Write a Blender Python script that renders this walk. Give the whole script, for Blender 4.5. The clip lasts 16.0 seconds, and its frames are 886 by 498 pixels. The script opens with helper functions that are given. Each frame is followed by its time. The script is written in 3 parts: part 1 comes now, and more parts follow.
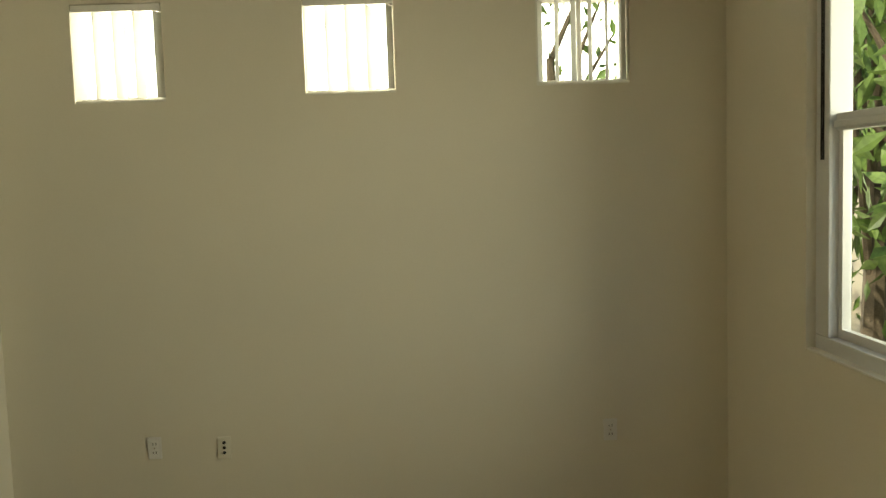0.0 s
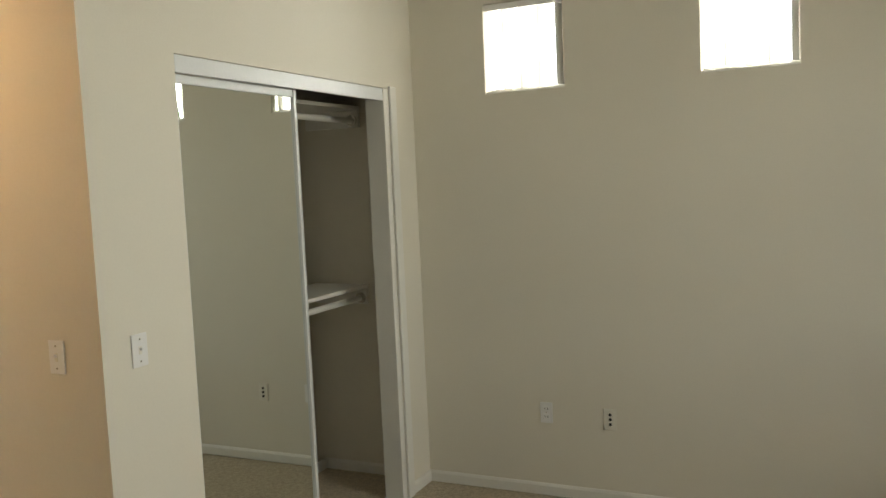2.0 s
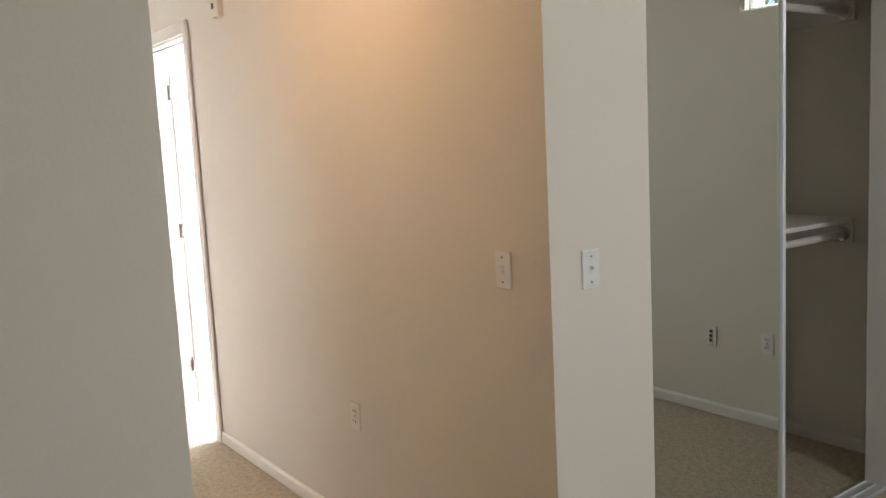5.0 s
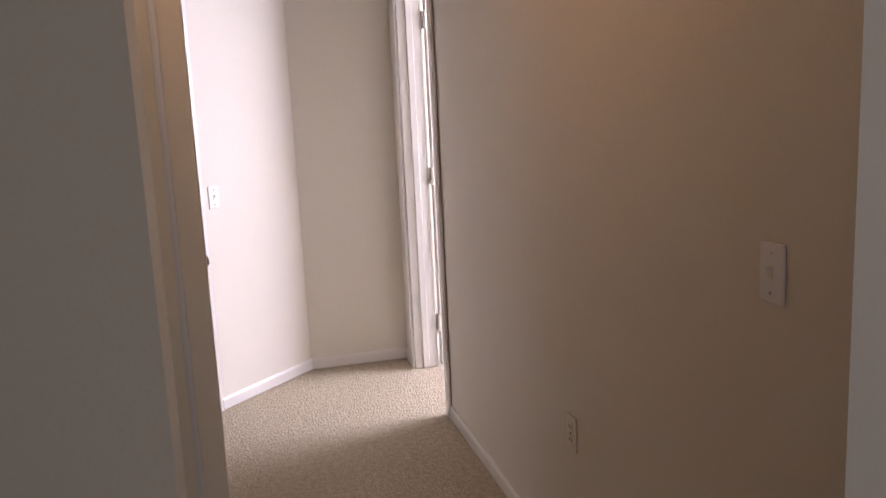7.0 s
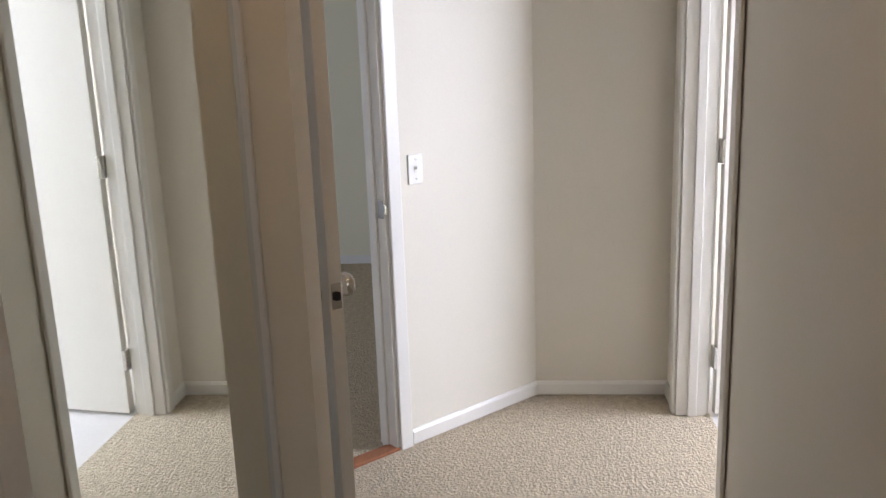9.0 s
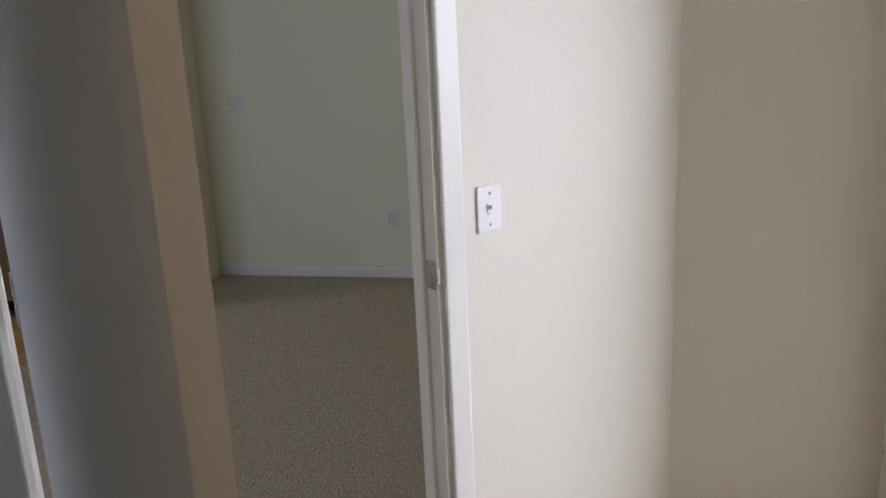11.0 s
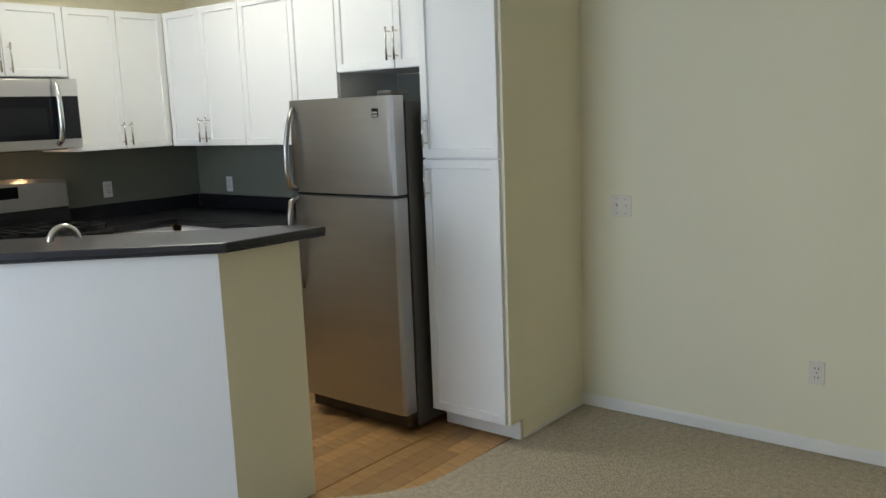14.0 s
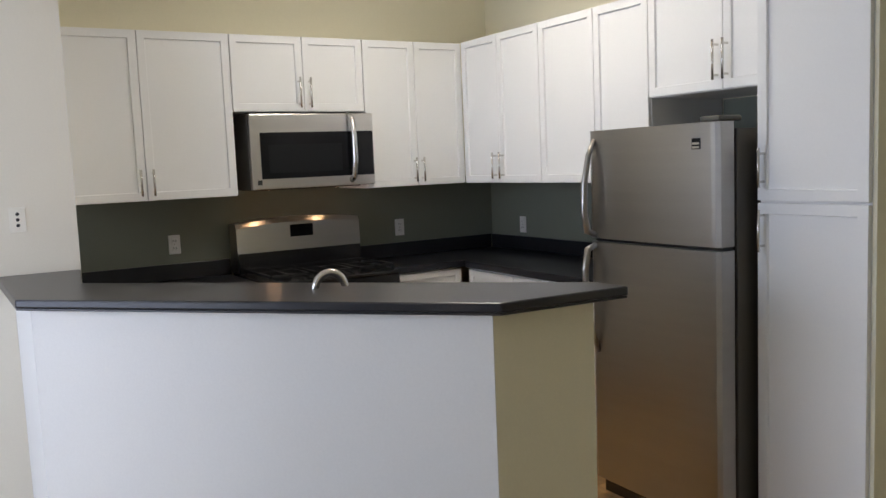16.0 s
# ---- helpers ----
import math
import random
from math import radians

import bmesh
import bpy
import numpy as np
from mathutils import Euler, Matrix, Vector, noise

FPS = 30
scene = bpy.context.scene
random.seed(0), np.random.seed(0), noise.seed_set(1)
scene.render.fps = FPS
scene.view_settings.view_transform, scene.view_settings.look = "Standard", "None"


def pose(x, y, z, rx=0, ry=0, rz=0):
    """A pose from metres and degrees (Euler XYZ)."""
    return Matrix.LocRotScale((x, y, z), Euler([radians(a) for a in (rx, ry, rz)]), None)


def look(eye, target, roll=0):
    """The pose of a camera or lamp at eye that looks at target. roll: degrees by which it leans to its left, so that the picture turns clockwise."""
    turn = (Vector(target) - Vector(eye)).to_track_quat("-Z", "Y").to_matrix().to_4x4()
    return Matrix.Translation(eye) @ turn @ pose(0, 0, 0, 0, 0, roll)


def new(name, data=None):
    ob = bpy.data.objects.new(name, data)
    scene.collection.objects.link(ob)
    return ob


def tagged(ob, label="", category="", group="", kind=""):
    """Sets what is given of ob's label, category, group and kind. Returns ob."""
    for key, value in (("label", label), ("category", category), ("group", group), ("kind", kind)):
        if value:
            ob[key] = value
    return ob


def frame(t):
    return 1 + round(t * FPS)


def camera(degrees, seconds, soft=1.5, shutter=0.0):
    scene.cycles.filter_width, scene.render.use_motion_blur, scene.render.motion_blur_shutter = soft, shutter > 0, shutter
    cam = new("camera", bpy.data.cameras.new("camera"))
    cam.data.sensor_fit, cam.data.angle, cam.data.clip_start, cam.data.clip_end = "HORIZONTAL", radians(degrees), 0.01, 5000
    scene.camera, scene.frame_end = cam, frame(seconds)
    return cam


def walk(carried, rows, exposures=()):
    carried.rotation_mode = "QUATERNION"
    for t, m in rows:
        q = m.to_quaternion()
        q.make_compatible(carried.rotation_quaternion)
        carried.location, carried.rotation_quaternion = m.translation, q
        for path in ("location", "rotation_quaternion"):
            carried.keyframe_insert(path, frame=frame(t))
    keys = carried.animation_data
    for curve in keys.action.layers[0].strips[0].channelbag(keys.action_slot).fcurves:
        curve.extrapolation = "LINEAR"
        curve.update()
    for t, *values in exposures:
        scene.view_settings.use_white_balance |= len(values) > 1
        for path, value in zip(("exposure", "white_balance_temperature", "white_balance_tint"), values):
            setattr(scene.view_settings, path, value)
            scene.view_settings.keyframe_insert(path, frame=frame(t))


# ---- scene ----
cam = camera(56.0, 16.0)
PATH = [
    (0, (1.955, -3.827, 1.629), (1.999, -1.835, 1.463), -1.9),
    (0.5, (1.993, -3.839, 1.665), (1.806, -1.857, 1.48), -2.0),
    (1, (2.014, -3.857, 1.625), (1.537, -1.921, 1.46), -2.4),
    (1.5, (1.966, -3.897, 1.618), (1.303, -2.018, 1.455), -2.6),
    (2, (1.968, -3.904, 1.606), (1.121, -2.1, 1.442), -2.6),
    (2.5, (1.959, -3.911, 1.596), (0.985, -2.172, 1.426), -2.6),
    (3, (1.93, -3.914, 1.572), (0.827, -2.255, 1.393), -2.7),
    (3.5, (1.854, -3.873, 1.537), (0.639, -2.296, 1.344), -2.7),
    (4, (1.747, -3.801, 1.506), (0.389, -2.347, 1.304), -2.7),
    (4.5, (1.652, -3.726, 1.487), (0.176, -2.395, 1.264), -2.8),
    (5, (1.573, -3.598, 1.474), (-0.038, -2.439, 1.224), -2.9),
    (5.2, (1.546, -3.541, 1.484), (-0.13, -2.481, 1.228), -2.9),
    (7.3, (0.834, -2.937, 1.43), (-1.102, -2.614, 1.05), -2.3),
    (7.5, (0.698, -2.907, 1.437), (-1.25, -2.699, 1.036), -2.0),
    (8, (0.439, -2.858, 1.429), (-1.517, -2.824, 1.015), -2.3),
    (8.5, (0.14, -2.798, 1.414), (-1.812, -2.855, 0.98), -2.1),
    (9, (-0.133, -2.746, 1.418), (-2.074, -2.923, 0.969), -2.1),
    (9.5, (-0.456, -2.77, 1.402), (-2.385, -3.014, 0.932), -1.9),
    (9.7, (-0.572, -2.772, 1.402), (-2.497, -3.025, 0.921), -2.0),
    (11.8, (-1.59, -2.905, 1.444), (-3.415, -3.54, 0.976), -2.9),
    (12, (-1.641, -2.925, 1.448), (-3.451, -3.647, 0.998), -2.9),
    (12.5, (-1.782, -2.932, 1.477), (-3.454, -3.934, 1.032), -3.1),
    (13, (-1.904, -3.034, 1.509), (-3.503, -4.152, 1.068), -2.6),
    (13.5, (-2.045, -3.115, 1.524), (-3.613, -4.294, 1.133), -2.5),
    (14, (-2.191, -3.189, 1.518), (-3.73, -4.425, 1.193), -2.2),
    (14.5, (-2.348, -3.245, 1.526), (-3.776, -4.626, 1.294), -2.0),
    (15, (-2.471, -3.388, 1.516), (-3.767, -4.899, 1.318), -2.5),
    (15.5, (-2.548, -3.535, 1.494), (-3.714, -5.149, 1.308), -2.6),
    (16, (-2.637, -3.671, 1.498), (-3.655, -5.38, 1.29), -2.4),
]
walk(cam, [(t, look(eye, target, roll)) for t, eye, target, roll in PATH],
     [(0, 0.3, 7900, -4), (1, 0.45, 7000, 2), (1.5, 0.5, 6500, 5), (3.5, 0.5, 6400, 8), (5, 0.4, 5900, 16), (7.5, -1.1, 6100, 32), (8.5, -1.1, 5900, 22), (9, -1.1, 5800, 15), (9.5, -1.35, 5800, 17),
      (12, -1.4, 6000, 10), (13, -0.8, 6300, 4), (14.5, -0.45, 6100, 6), (16, -0.65, 6300, 13)])

# ---- light ----
world = bpy.data.worlds.new("sky")
scene.world = world
world.use_nodes = True
wn = world.node_tree.nodes
sky = wn.new("ShaderNodeTexSky")
sky.sky_type, sky.sun_disc = "NISHITA", False
sky.sun_elevation, sky.sun_rotation = radians(53), radians(225)
wn["Background"].inputs[1].default_value = 0.15
world.node_tree.links.new(sky.outputs[0], wn["Background"].inputs[0])


def lamp(name, kind, m, energy, color, size=(1, 1)):
    data = bpy.data.lights.new(name, kind)
    data.energy, data.color = energy, color
    if kind == "AREA":
        data.shape, data.size, data.size_y = "RECTANGLE", size[0], size[1]
    elif kind == "SUN":
        data.angle = radians(0.5)
    else:
        data.shadow_soft_size = size[0]
    ob = new(name, data)
    ob.matrix_world = m
    return ob


DAY = (0.93, 0.93, 1.0)
lamp("sun", "SUN", look((0, 0, 0), (0.42, 0.42, -0.80)), 4.5, (1, 0.95, 0.86))
for wx in (0.61, 1.645):
    lamp("window_daylight", "AREA", look((wx, 0.42, 2.24), (wx, -1.0, 1.9)), 14, (1.0, 0.98, 0.92), (0.44, 0.46))
lamp("window_daylight", "AREA", look((4.5, -1.75, 1.95), (2.4, -1.9, 1.9)), 53, (1.0, 0.97, 0.86), (1.7, 1.5))
lamp("window_daylight", "AREA", look((0.35, -6.25, 1.5), (-3.0, -6.0, 1.0)), 145, (0.70, 0.79, 1.0), (2.1, 1.9))
lamp("window_daylight", "AREA", look((-2.965, 0.0, 1.6), (-2.965, -2.5, 0.5)), 235, DAY, (1.15, 1.2))
lamp("hall_bulb", "POINT", pose(-0.85, -2.82, 2.33), 9.5, (1.0, 0.58, 0.28), (0.12,))
lamp("kitchen_tubes", "AREA", look((-4.55, -6.75, 2.80), (-4.551, -6.75, 0)), 29, (1.0, 0.95, 0.84), (1.15, 0.30))

# ---- materials ----


def material(name, color, rough=0.6, metal=0.0, vary=0.06, scale=3.0, grain=120.0, bump=0.0, bump_scale=200.0, spec=0.5):
    """Base colour varied at two scales, with fine relief."""
    mat = bpy.data.materials.new(name)
    mat.use_nodes = True
    n, link = mat.node_tree.nodes, mat.node_tree.links.new
    bsdf = n["Principled BSDF"]
    bsdf.inputs["Roughness"].default_value, bsdf.inputs["Metallic"].default_value = rough, metal
    bsdf.inputs["Specular IOR Level"].default_value = spec
    co = n.new("ShaderNodeTexCoord")
    big, small = n.new("ShaderNodeTexNoise"), n.new("ShaderNodeTexNoise")
    big.inputs["Scale"].default_value, small.inputs["Scale"].default_value = scale, grain
    add = n.new("ShaderNodeMath")
    add.operation = "ADD"
    ramp = n.new("ShaderNodeMapRange")
    ramp.inputs["From Min"].default_value, ramp.inputs["From Max"].default_value = 0.6, 1.4
    ramp.inputs["To Min"].default_value, ramp.inputs["To Max"].default_value = 1 - vary, 1 + vary
    tint = n.new("ShaderNodeVectorMath")
    tint.operation = "SCALE"
    tint.inputs[0].default_value = color
    for tex in (big, small):
        link(co.outputs["Object"], tex.inputs["Vector"])
    link(big.outputs["Fac"], add.inputs[0])
    link(small.outputs["Fac"], add.inputs[1])
    link(add.outputs[0], ramp.inputs["Value"])
    link(ramp.outputs[0], tint.inputs["Scale"])
    link(tint.outputs[0], bsdf.inputs["Base Color"])
    if bump:
        relief, hill = n.new("ShaderNodeTexNoise"), n.new("ShaderNodeBump")
        relief.inputs["Scale"].default_value, relief.inputs["Detail"].default_value = bump_scale, 3
        hill.inputs["Strength"].default_value, hill.inputs["Distance"].default_value = bump, 0.01
        link(co.outputs["Object"], relief.inputs["Vector"])
        link(relief.outputs["Fac"], hill.inputs["Height"])
        link(hill.outputs[0], bsdf.inputs["Normal"])
    return mat


def stretched(mat, sx, sy, sz):
    """Draws out every pattern of a material along an axis, as brushing or grain does."""
    n, link = mat.node_tree.nodes, mat.node_tree.links.new
    m = n.new("ShaderNodeMapping")
    m.inputs["Scale"].default_value = (sx, sy, sz)
    co = n["Texture Coordinate"]
    for tex in [t for t in n if t.type == "TEX_NOISE"]:
        link(m.outputs[0], tex.inputs["Vector"])
    link(co.outputs["Object"], m.inputs[0])
    return mat


PAINT = material("cream_wall_paint", (0.74, 0.70, 0.60), 0.75, vary=0.025, scale=1.5, bump=0.05, bump_scale=140)
YELLOW = material("pale_yellow_wall_paint", (0.80, 0.75, 0.56), 0.75, vary=0.025, scale=1.5, bump=0.05, bump_scale=140)
# Same wall paint, coloured whiter for the bluish daylight on the bar.
DAYLITPAINT = material("daylit_wall_paint", (0.76, 0.75, 0.72), 0.75, vary=0.025, scale=1.5, bump=0.05, bump_scale=140)
# Grey-green darkened by the shade that the wall cabinets would cast.
GREEN = material("shaded_grey_green_paint", (0.20, 0.215, 0.17), 0.7, vary=0.05, scale=2, bump=0.08, bump_scale=140)
CEIL = material("white_ceiling_paint", (0.78, 0.77, 0.73), 0.85, vary=0.03, bump=0.25, bump_scale=90)
TRIM = material("white_gloss_trim_paint", (0.78, 0.76, 0.70), 0.38, vary=0.03, scale=4, bump=0.03)
DOORPAINT = material("white_door_paint", (0.78, 0.75, 0.68), 0.42, vary=0.03, scale=2, bump=0.03)
CABINET = material("white_cabinet_lacquer", (0.82, 0.82, 0.80), 0.35, vary=0.015, scale=2, bump=0.02)
DARK = material("dark_gap", (0.03, 0.03, 0.028), 0.8, vary=0.1)
LAMINATE = material("black_laminate", (0.017, 0.0175, 0.021), 0.28, vary=0.35, scale=9, grain=500, bump=0.02)
STEEL = stretched(material("brushed_stainless_steel", (0.40, 0.385, 0.36), 0.30, 1.0, vary=0.05, scale=2, grain=90, bump=0.02), 1, 1, 14)
# Stainless copy with a lighter colour for the ceiling mirrored in the backguard.
LITSTEEL = stretched(material("lit_stainless_steel", (0.62, 0.60, 0.57), 0.30, 1.0, vary=0.04, scale=2, grain=90, bump=0.02), 1, 1, 14)
FRIDGESIDE = material("dark_grey_textured_steel", (0.075, 0.07, 0.06), 0.5, vary=0.08, bump=0.15, bump_scale=300)
CHROME = material("satin_nickel", (0.62, 0.60, 0.56), 0.25, 1.0, vary=0.05)
ALU = material("white_aluminium", (0.68, 0.69, 0.69), 0.5, 0.15, vary=0.03)
BLACK = material("black_enamel", (0.012, 0.012, 0.013), 0.25, vary=0.2)
GLASSBLACK = material("black_glass", (0.008, 0.008, 0.009), 0.10, vary=0.1, spec=0.25)
MIRROR = material("mirror_silver", (0.80, 0.83, 0.80), 0.015, 1.0, vary=0.01)
PLASTIC = material("ivory_plastic", (0.78, 0.75, 0.66), 0.35, vary=0.02)
WHITEPLASTIC = material("white_plastic", (0.82, 0.81, 0.79), 0.3, vary=0.02)
VINYL = material("pale_grey_vinyl", (0.62, 0.60, 0.57), 0.4, vary=0.06, scale=2)
WOODSTRIP = stretched(material("reddish_wood", (0.30, 0.12, 0.055), 0.5, vary=0.3, scale=6, grain=40), 1, 6, 6)
BLIND = material("white_blind_vinyl", (0.82, 0.81, 0.77), 0.5, vary=0.03)
LEAF = material("green_leaves", (0.12, 0.19, 0.045), 0.55, vary=0.5, scale=5, grain=30)
BARK = material("brown_bark", (0.10, 0.075, 0.05), 0.9, vary=0.4, scale=20, bump=0.4, bump_scale=40)
SOIL = material("dry_ground", (0.30, 0.26, 0.19), 0.9, vary=0.3, scale=2, bump=0.3, bump_scale=20)
STUCCO = material("pale_outside_stucco", (0.62, 0.57, 0.48), 0.9, vary=0.08, bump=0.3, bump_scale=80)
BULB = bpy.data.materials.new("glowing_glass")
BULB.use_nodes = True
BULB.node_tree.nodes["Principled BSDF"].inputs["Emission Color"].default_value = (1, 0.7, 0.4, 1)
BULB.node_tree.nodes["Principled BSDF"].inputs["Emission Strength"].default_value = 3

# Carpet: cut pile, with speckle, tufts and trodden patches.
CARPET = material("beige_carpet", (0.53, 0.455, 0.335), 0.95, vary=0.27, scale=38, grain=110, bump=0.9, bump_scale=90, spec=0.1)
for _nd in CARPET.node_tree.nodes:
    if _nd.type == "BUMP":
        _nd.inputs["Distance"].default_value = 0.016

# Floor boards, each board with its own tone.
WOOD = stretched(material("honey_wood_laminate", (0.50, 0.29, 0.115), 0.32, vary=0.22, scale=3, grain=22, bump=0.02), 9, 0.8, 9)
_n, _l = WOOD.node_tree.nodes, WOOD.node_tree.links.new
_info, _mix, _rng = _n.new("ShaderNodeObjectInfo"), _n.new("ShaderNodeVectorMath"), _n.new("ShaderNodeMapRange")
_rng.inputs["To Min"].default_value, _rng.inputs["To Max"].default_value = 0.72, 1.18
_mix.operation = "SCALE"
_src = _n["Principled BSDF"].inputs["Base Color"].links[0].from_socket
_l(_info.outputs["Random"], _rng.inputs["Value"])
_l(_src, _mix.inputs[0])
_l(_rng.outputs[0], _mix.inputs["Scale"])
_l(_mix.outputs[0], _n["Principled BSDF"].inputs["Base Color"])

# ---- mesh helpers ----


def mesh_of(name, bm, mat):
    bmesh.ops.recalc_face_normals(bm, faces=bm.faces)
    me = bpy.data.meshes.new(name)
    bm.to_mesh(me)
    bm.free()
    me.materials.append(mat)
    return me


def part(name, bm, mat, parent, label="", smooth=False):
    me = mesh_of(name, bm, mat)
    if smooth:
        me.shade_smooth()
    ob = new(name, me)
    ob.parent = parent
    if label:
        ob["label"] = label
    return ob


def solid(name, bm, mat, label, category, kind="", group="", smooth=False):
    """A top-level thing that is one mesh."""
    return tagged(part(name, bm, mat, None, "", smooth), label, category, group, kind)


def base(name, m, label, category, group="", kind=""):
    ob = tagged(new(name), label, category, group, kind)
    ob.empty_display_size = 0.1
    ob.matrix_world = m
    return ob


def boxes(*spans, bevel=0.0):
    """Boxes x0 x1 y0 y1 z0 z1 in one mesh, their edges rounded by bevel."""
    bm = bmesh.new()
    for x0, x1, y0, y1, z0, z1 in spans:
        made = bmesh.ops.create_cube(bm, size=1, matrix=Matrix.LocRotScale(((x0 + x1) / 2, (y0 + y1) / 2, (z0 + z1) / 2), None, (abs(x1 - x0), abs(y1 - y0), abs(z1 - z0))))
        if bevel:
            bmesh.ops.bevel(bm, geom=list({e for v in made["verts"] for e in v.link_edges}), offset=bevel, segments=2, affect="EDGES", profile=0.5)
    return bm


def slab(points, z0, z1, bevel=0.0):
    """An upright prism over a plan."""
    bm = bmesh.new()
    low = [bm.verts.new((x, y, z0)) for x, y in points]
    high = [bm.verts.new((x, y, z1)) for x, y in points]
    n = len(points)
    bm.faces.new(low[::-1])
    top = bm.faces.new(high)
    for i in range(n):
        bm.faces.new((low[i], low[(i + 1) % n], high[(i + 1) % n], high[i]))
    if bevel:
        bmesh.ops.bevel(bm, geom=list(bm.edges), offset=bevel, segments=2, affect="EDGES", profile=0.5)
    return bm


def tube(path, radius, sides=12):
    """A round bar along a path."""
    bm = bmesh.new()
    pts = [Vector(p) for p in path]
    whole = (pts[-1] - pts[0]).normalized()
    ref = min((Vector((1, 0, 0)), Vector((0, 1, 0)), Vector((0, 0, 1))), key=lambda a: sum(abs((q - p).normalized().dot(a)) for p, q in zip(pts, pts[1:])) + abs(whole.dot(a)))
    rings = []
    for i, p in enumerate(pts):
        d = (pts[min(i + 1, len(pts) - 1)] - pts[max(i - 1, 0)]).normalized()
        u = d.cross(ref).normalized()
        v = d.cross(u)
        r = radius[i] if isinstance(radius, (list, tuple)) else radius
        rings.append([bm.verts.new(p + u * (r * math.cos(2 * math.pi * k / sides)) + v * (r * math.sin(2 * math.pi * k / sides))) for k in range(sides)])
    for a, b in zip(rings, rings[1:]):
        for k in range(sides):
            bm.faces.new((a[k], a[(k + 1) % sides], b[(k + 1) % sides], b[k]))
    bm.faces.new(rings[0][::-1])
    bm.faces.new(rings[-1])
    return bm


def lathe(profile, sides=20, m=None):
    """Turned about z from (radius, z) pairs."""
    bm = bmesh.new()
    rings = [[bm.verts.new((max(r, 0.0004) * math.cos(2 * math.pi * k / sides), max(r, 0.0004) * math.sin(2 * math.pi * k / sides), z)) for k in range(sides)] for r, z in profile]
    for a, b in zip(rings, rings[1:]):
        for k in range(sides):
            bm.faces.new((a[k], a[(k + 1) % sides], b[(k + 1) % sides], b[k]))
    bm.faces.new(rings[0][::-1])
    bm.faces.new(rings[-1])
    if m:
        bm.transform(m)
    return bm


def wall(name, p0, p1, thick, mat, label, z1=2.75, holes=(), z0=0.0):
    """A wall whose face runs from p0 to p1, its thickness to the right of that way; holes as (s0, s1, z0, z1)."""
    a, b = Vector((*p0, 0)), Vector((*p1, 0))
    way = (b - a).normalized()
    side = Vector((way.y, -way.x, 0)) * thick
    length = (b - a).length
    ss = sorted({0, length, *(v for h in holes for v in h[:2])})
    zs = sorted({z0, z1, *(v for h in holes for v in h[2:])})

    def full(i, j):
        if not (0 <= i < len(ss) - 1 and 0 <= j < len(zs) - 1):
            return False
        s, z = (ss[i] + ss[i + 1]) / 2, (zs[j] + zs[j + 1]) / 2
        return not any(h[0] < s < h[1] and h[2] < z < h[3] for h in holes)

    bm = bmesh.new()

    def v(s, z, back):
        return bm.verts.new(a + way * s + Vector((0, 0, z)) + (side if back else Vector()))

    for i in range(len(ss) - 1):
        for j in range(len(zs) - 1):
            if not full(i, j):
                continue
            s, t, z, y = ss[i], ss[i + 1], zs[j], zs[j + 1]
            bm.faces.new((v(s, z, 0), v(t, z, 0), v(t, y, 0), v(s, y, 0)))
            bm.faces.new((v(s, z, 1), v(t, z, 1), v(t, y, 1), v(s, y, 1)))
            if not full(i - 1, j):
                bm.faces.new((v(s, z, 0), v(s, y, 0), v(s, y, 1), v(s, z, 1)))
            if not full(i + 1, j):
                bm.faces.new((v(t, z, 0), v(t, y, 0), v(t, y, 1), v(t, z, 1)))
            if not full(i, j - 1):
                bm.faces.new((v(s, z, 0), v(t, z, 0), v(t, z, 1), v(s, z, 1)))
            if not full(i, j + 1):
                bm.faces.new((v(s, y, 0), v(t, y, 0), v(t, y, 1), v(s, y, 1)))
    bmesh.ops.remove_doubles(bm, verts=bm.verts, dist=1e-5)
    return solid(name, bm, mat, label, "wall", "structure")


def skirting(p0, p1, height=0.062, depth=0.012):
    """A baseboard on the face from p0 to p1, its room on the left of that way."""
    a, b = Vector((*p0, 0)), Vector((*p1, 0))
    length, turn = (b - a).length, math.atan2(b.y - a.y, b.x - a.x)
    bm = bmesh.new()
    prof = [(0, 0.004), (depth, 0.004), (depth, height - 0.012), (depth * 0.45, height), (0, height)]
    ends = [[bm.verts.new((x, y, z)) for y, z in prof] for x in (0, length)]
    for k in range(5):
        bm.faces.new((ends[0][k], ends[0][(k + 1) % 5], ends[1][(k + 1) % 5], ends[1][k]))
    bm.faces.new(ends[0])
    bm.faces.new(ends[1][::-1])
    bm.transform(Matrix.Translation(a) @ Matrix.Rotation(turn, 4, "Z"))
    return solid("baseboard", bm, TRIM, "white painted baseboard along the foot of the wall", "baseboard", "structure")


# ---- structure ----
H = 2.75
HALL_N, HALL_S = -2.127, -3.10          # faces of the hall walls
HINGE, STRIKE = (-2.36, -3.795), (-2.965, -3.19)
DIAG = (Vector(STRIKE) - Vector(HINGE)).normalized()     # along the slanted wall, to the north-west
OUT = Vector((DIAG.y, -DIAG.x))          # from the slanted wall into the hall
CORNER = (-3.48, -2.675)
KX, KY = -5.843, -8.38                    # kitchen's west and south walls

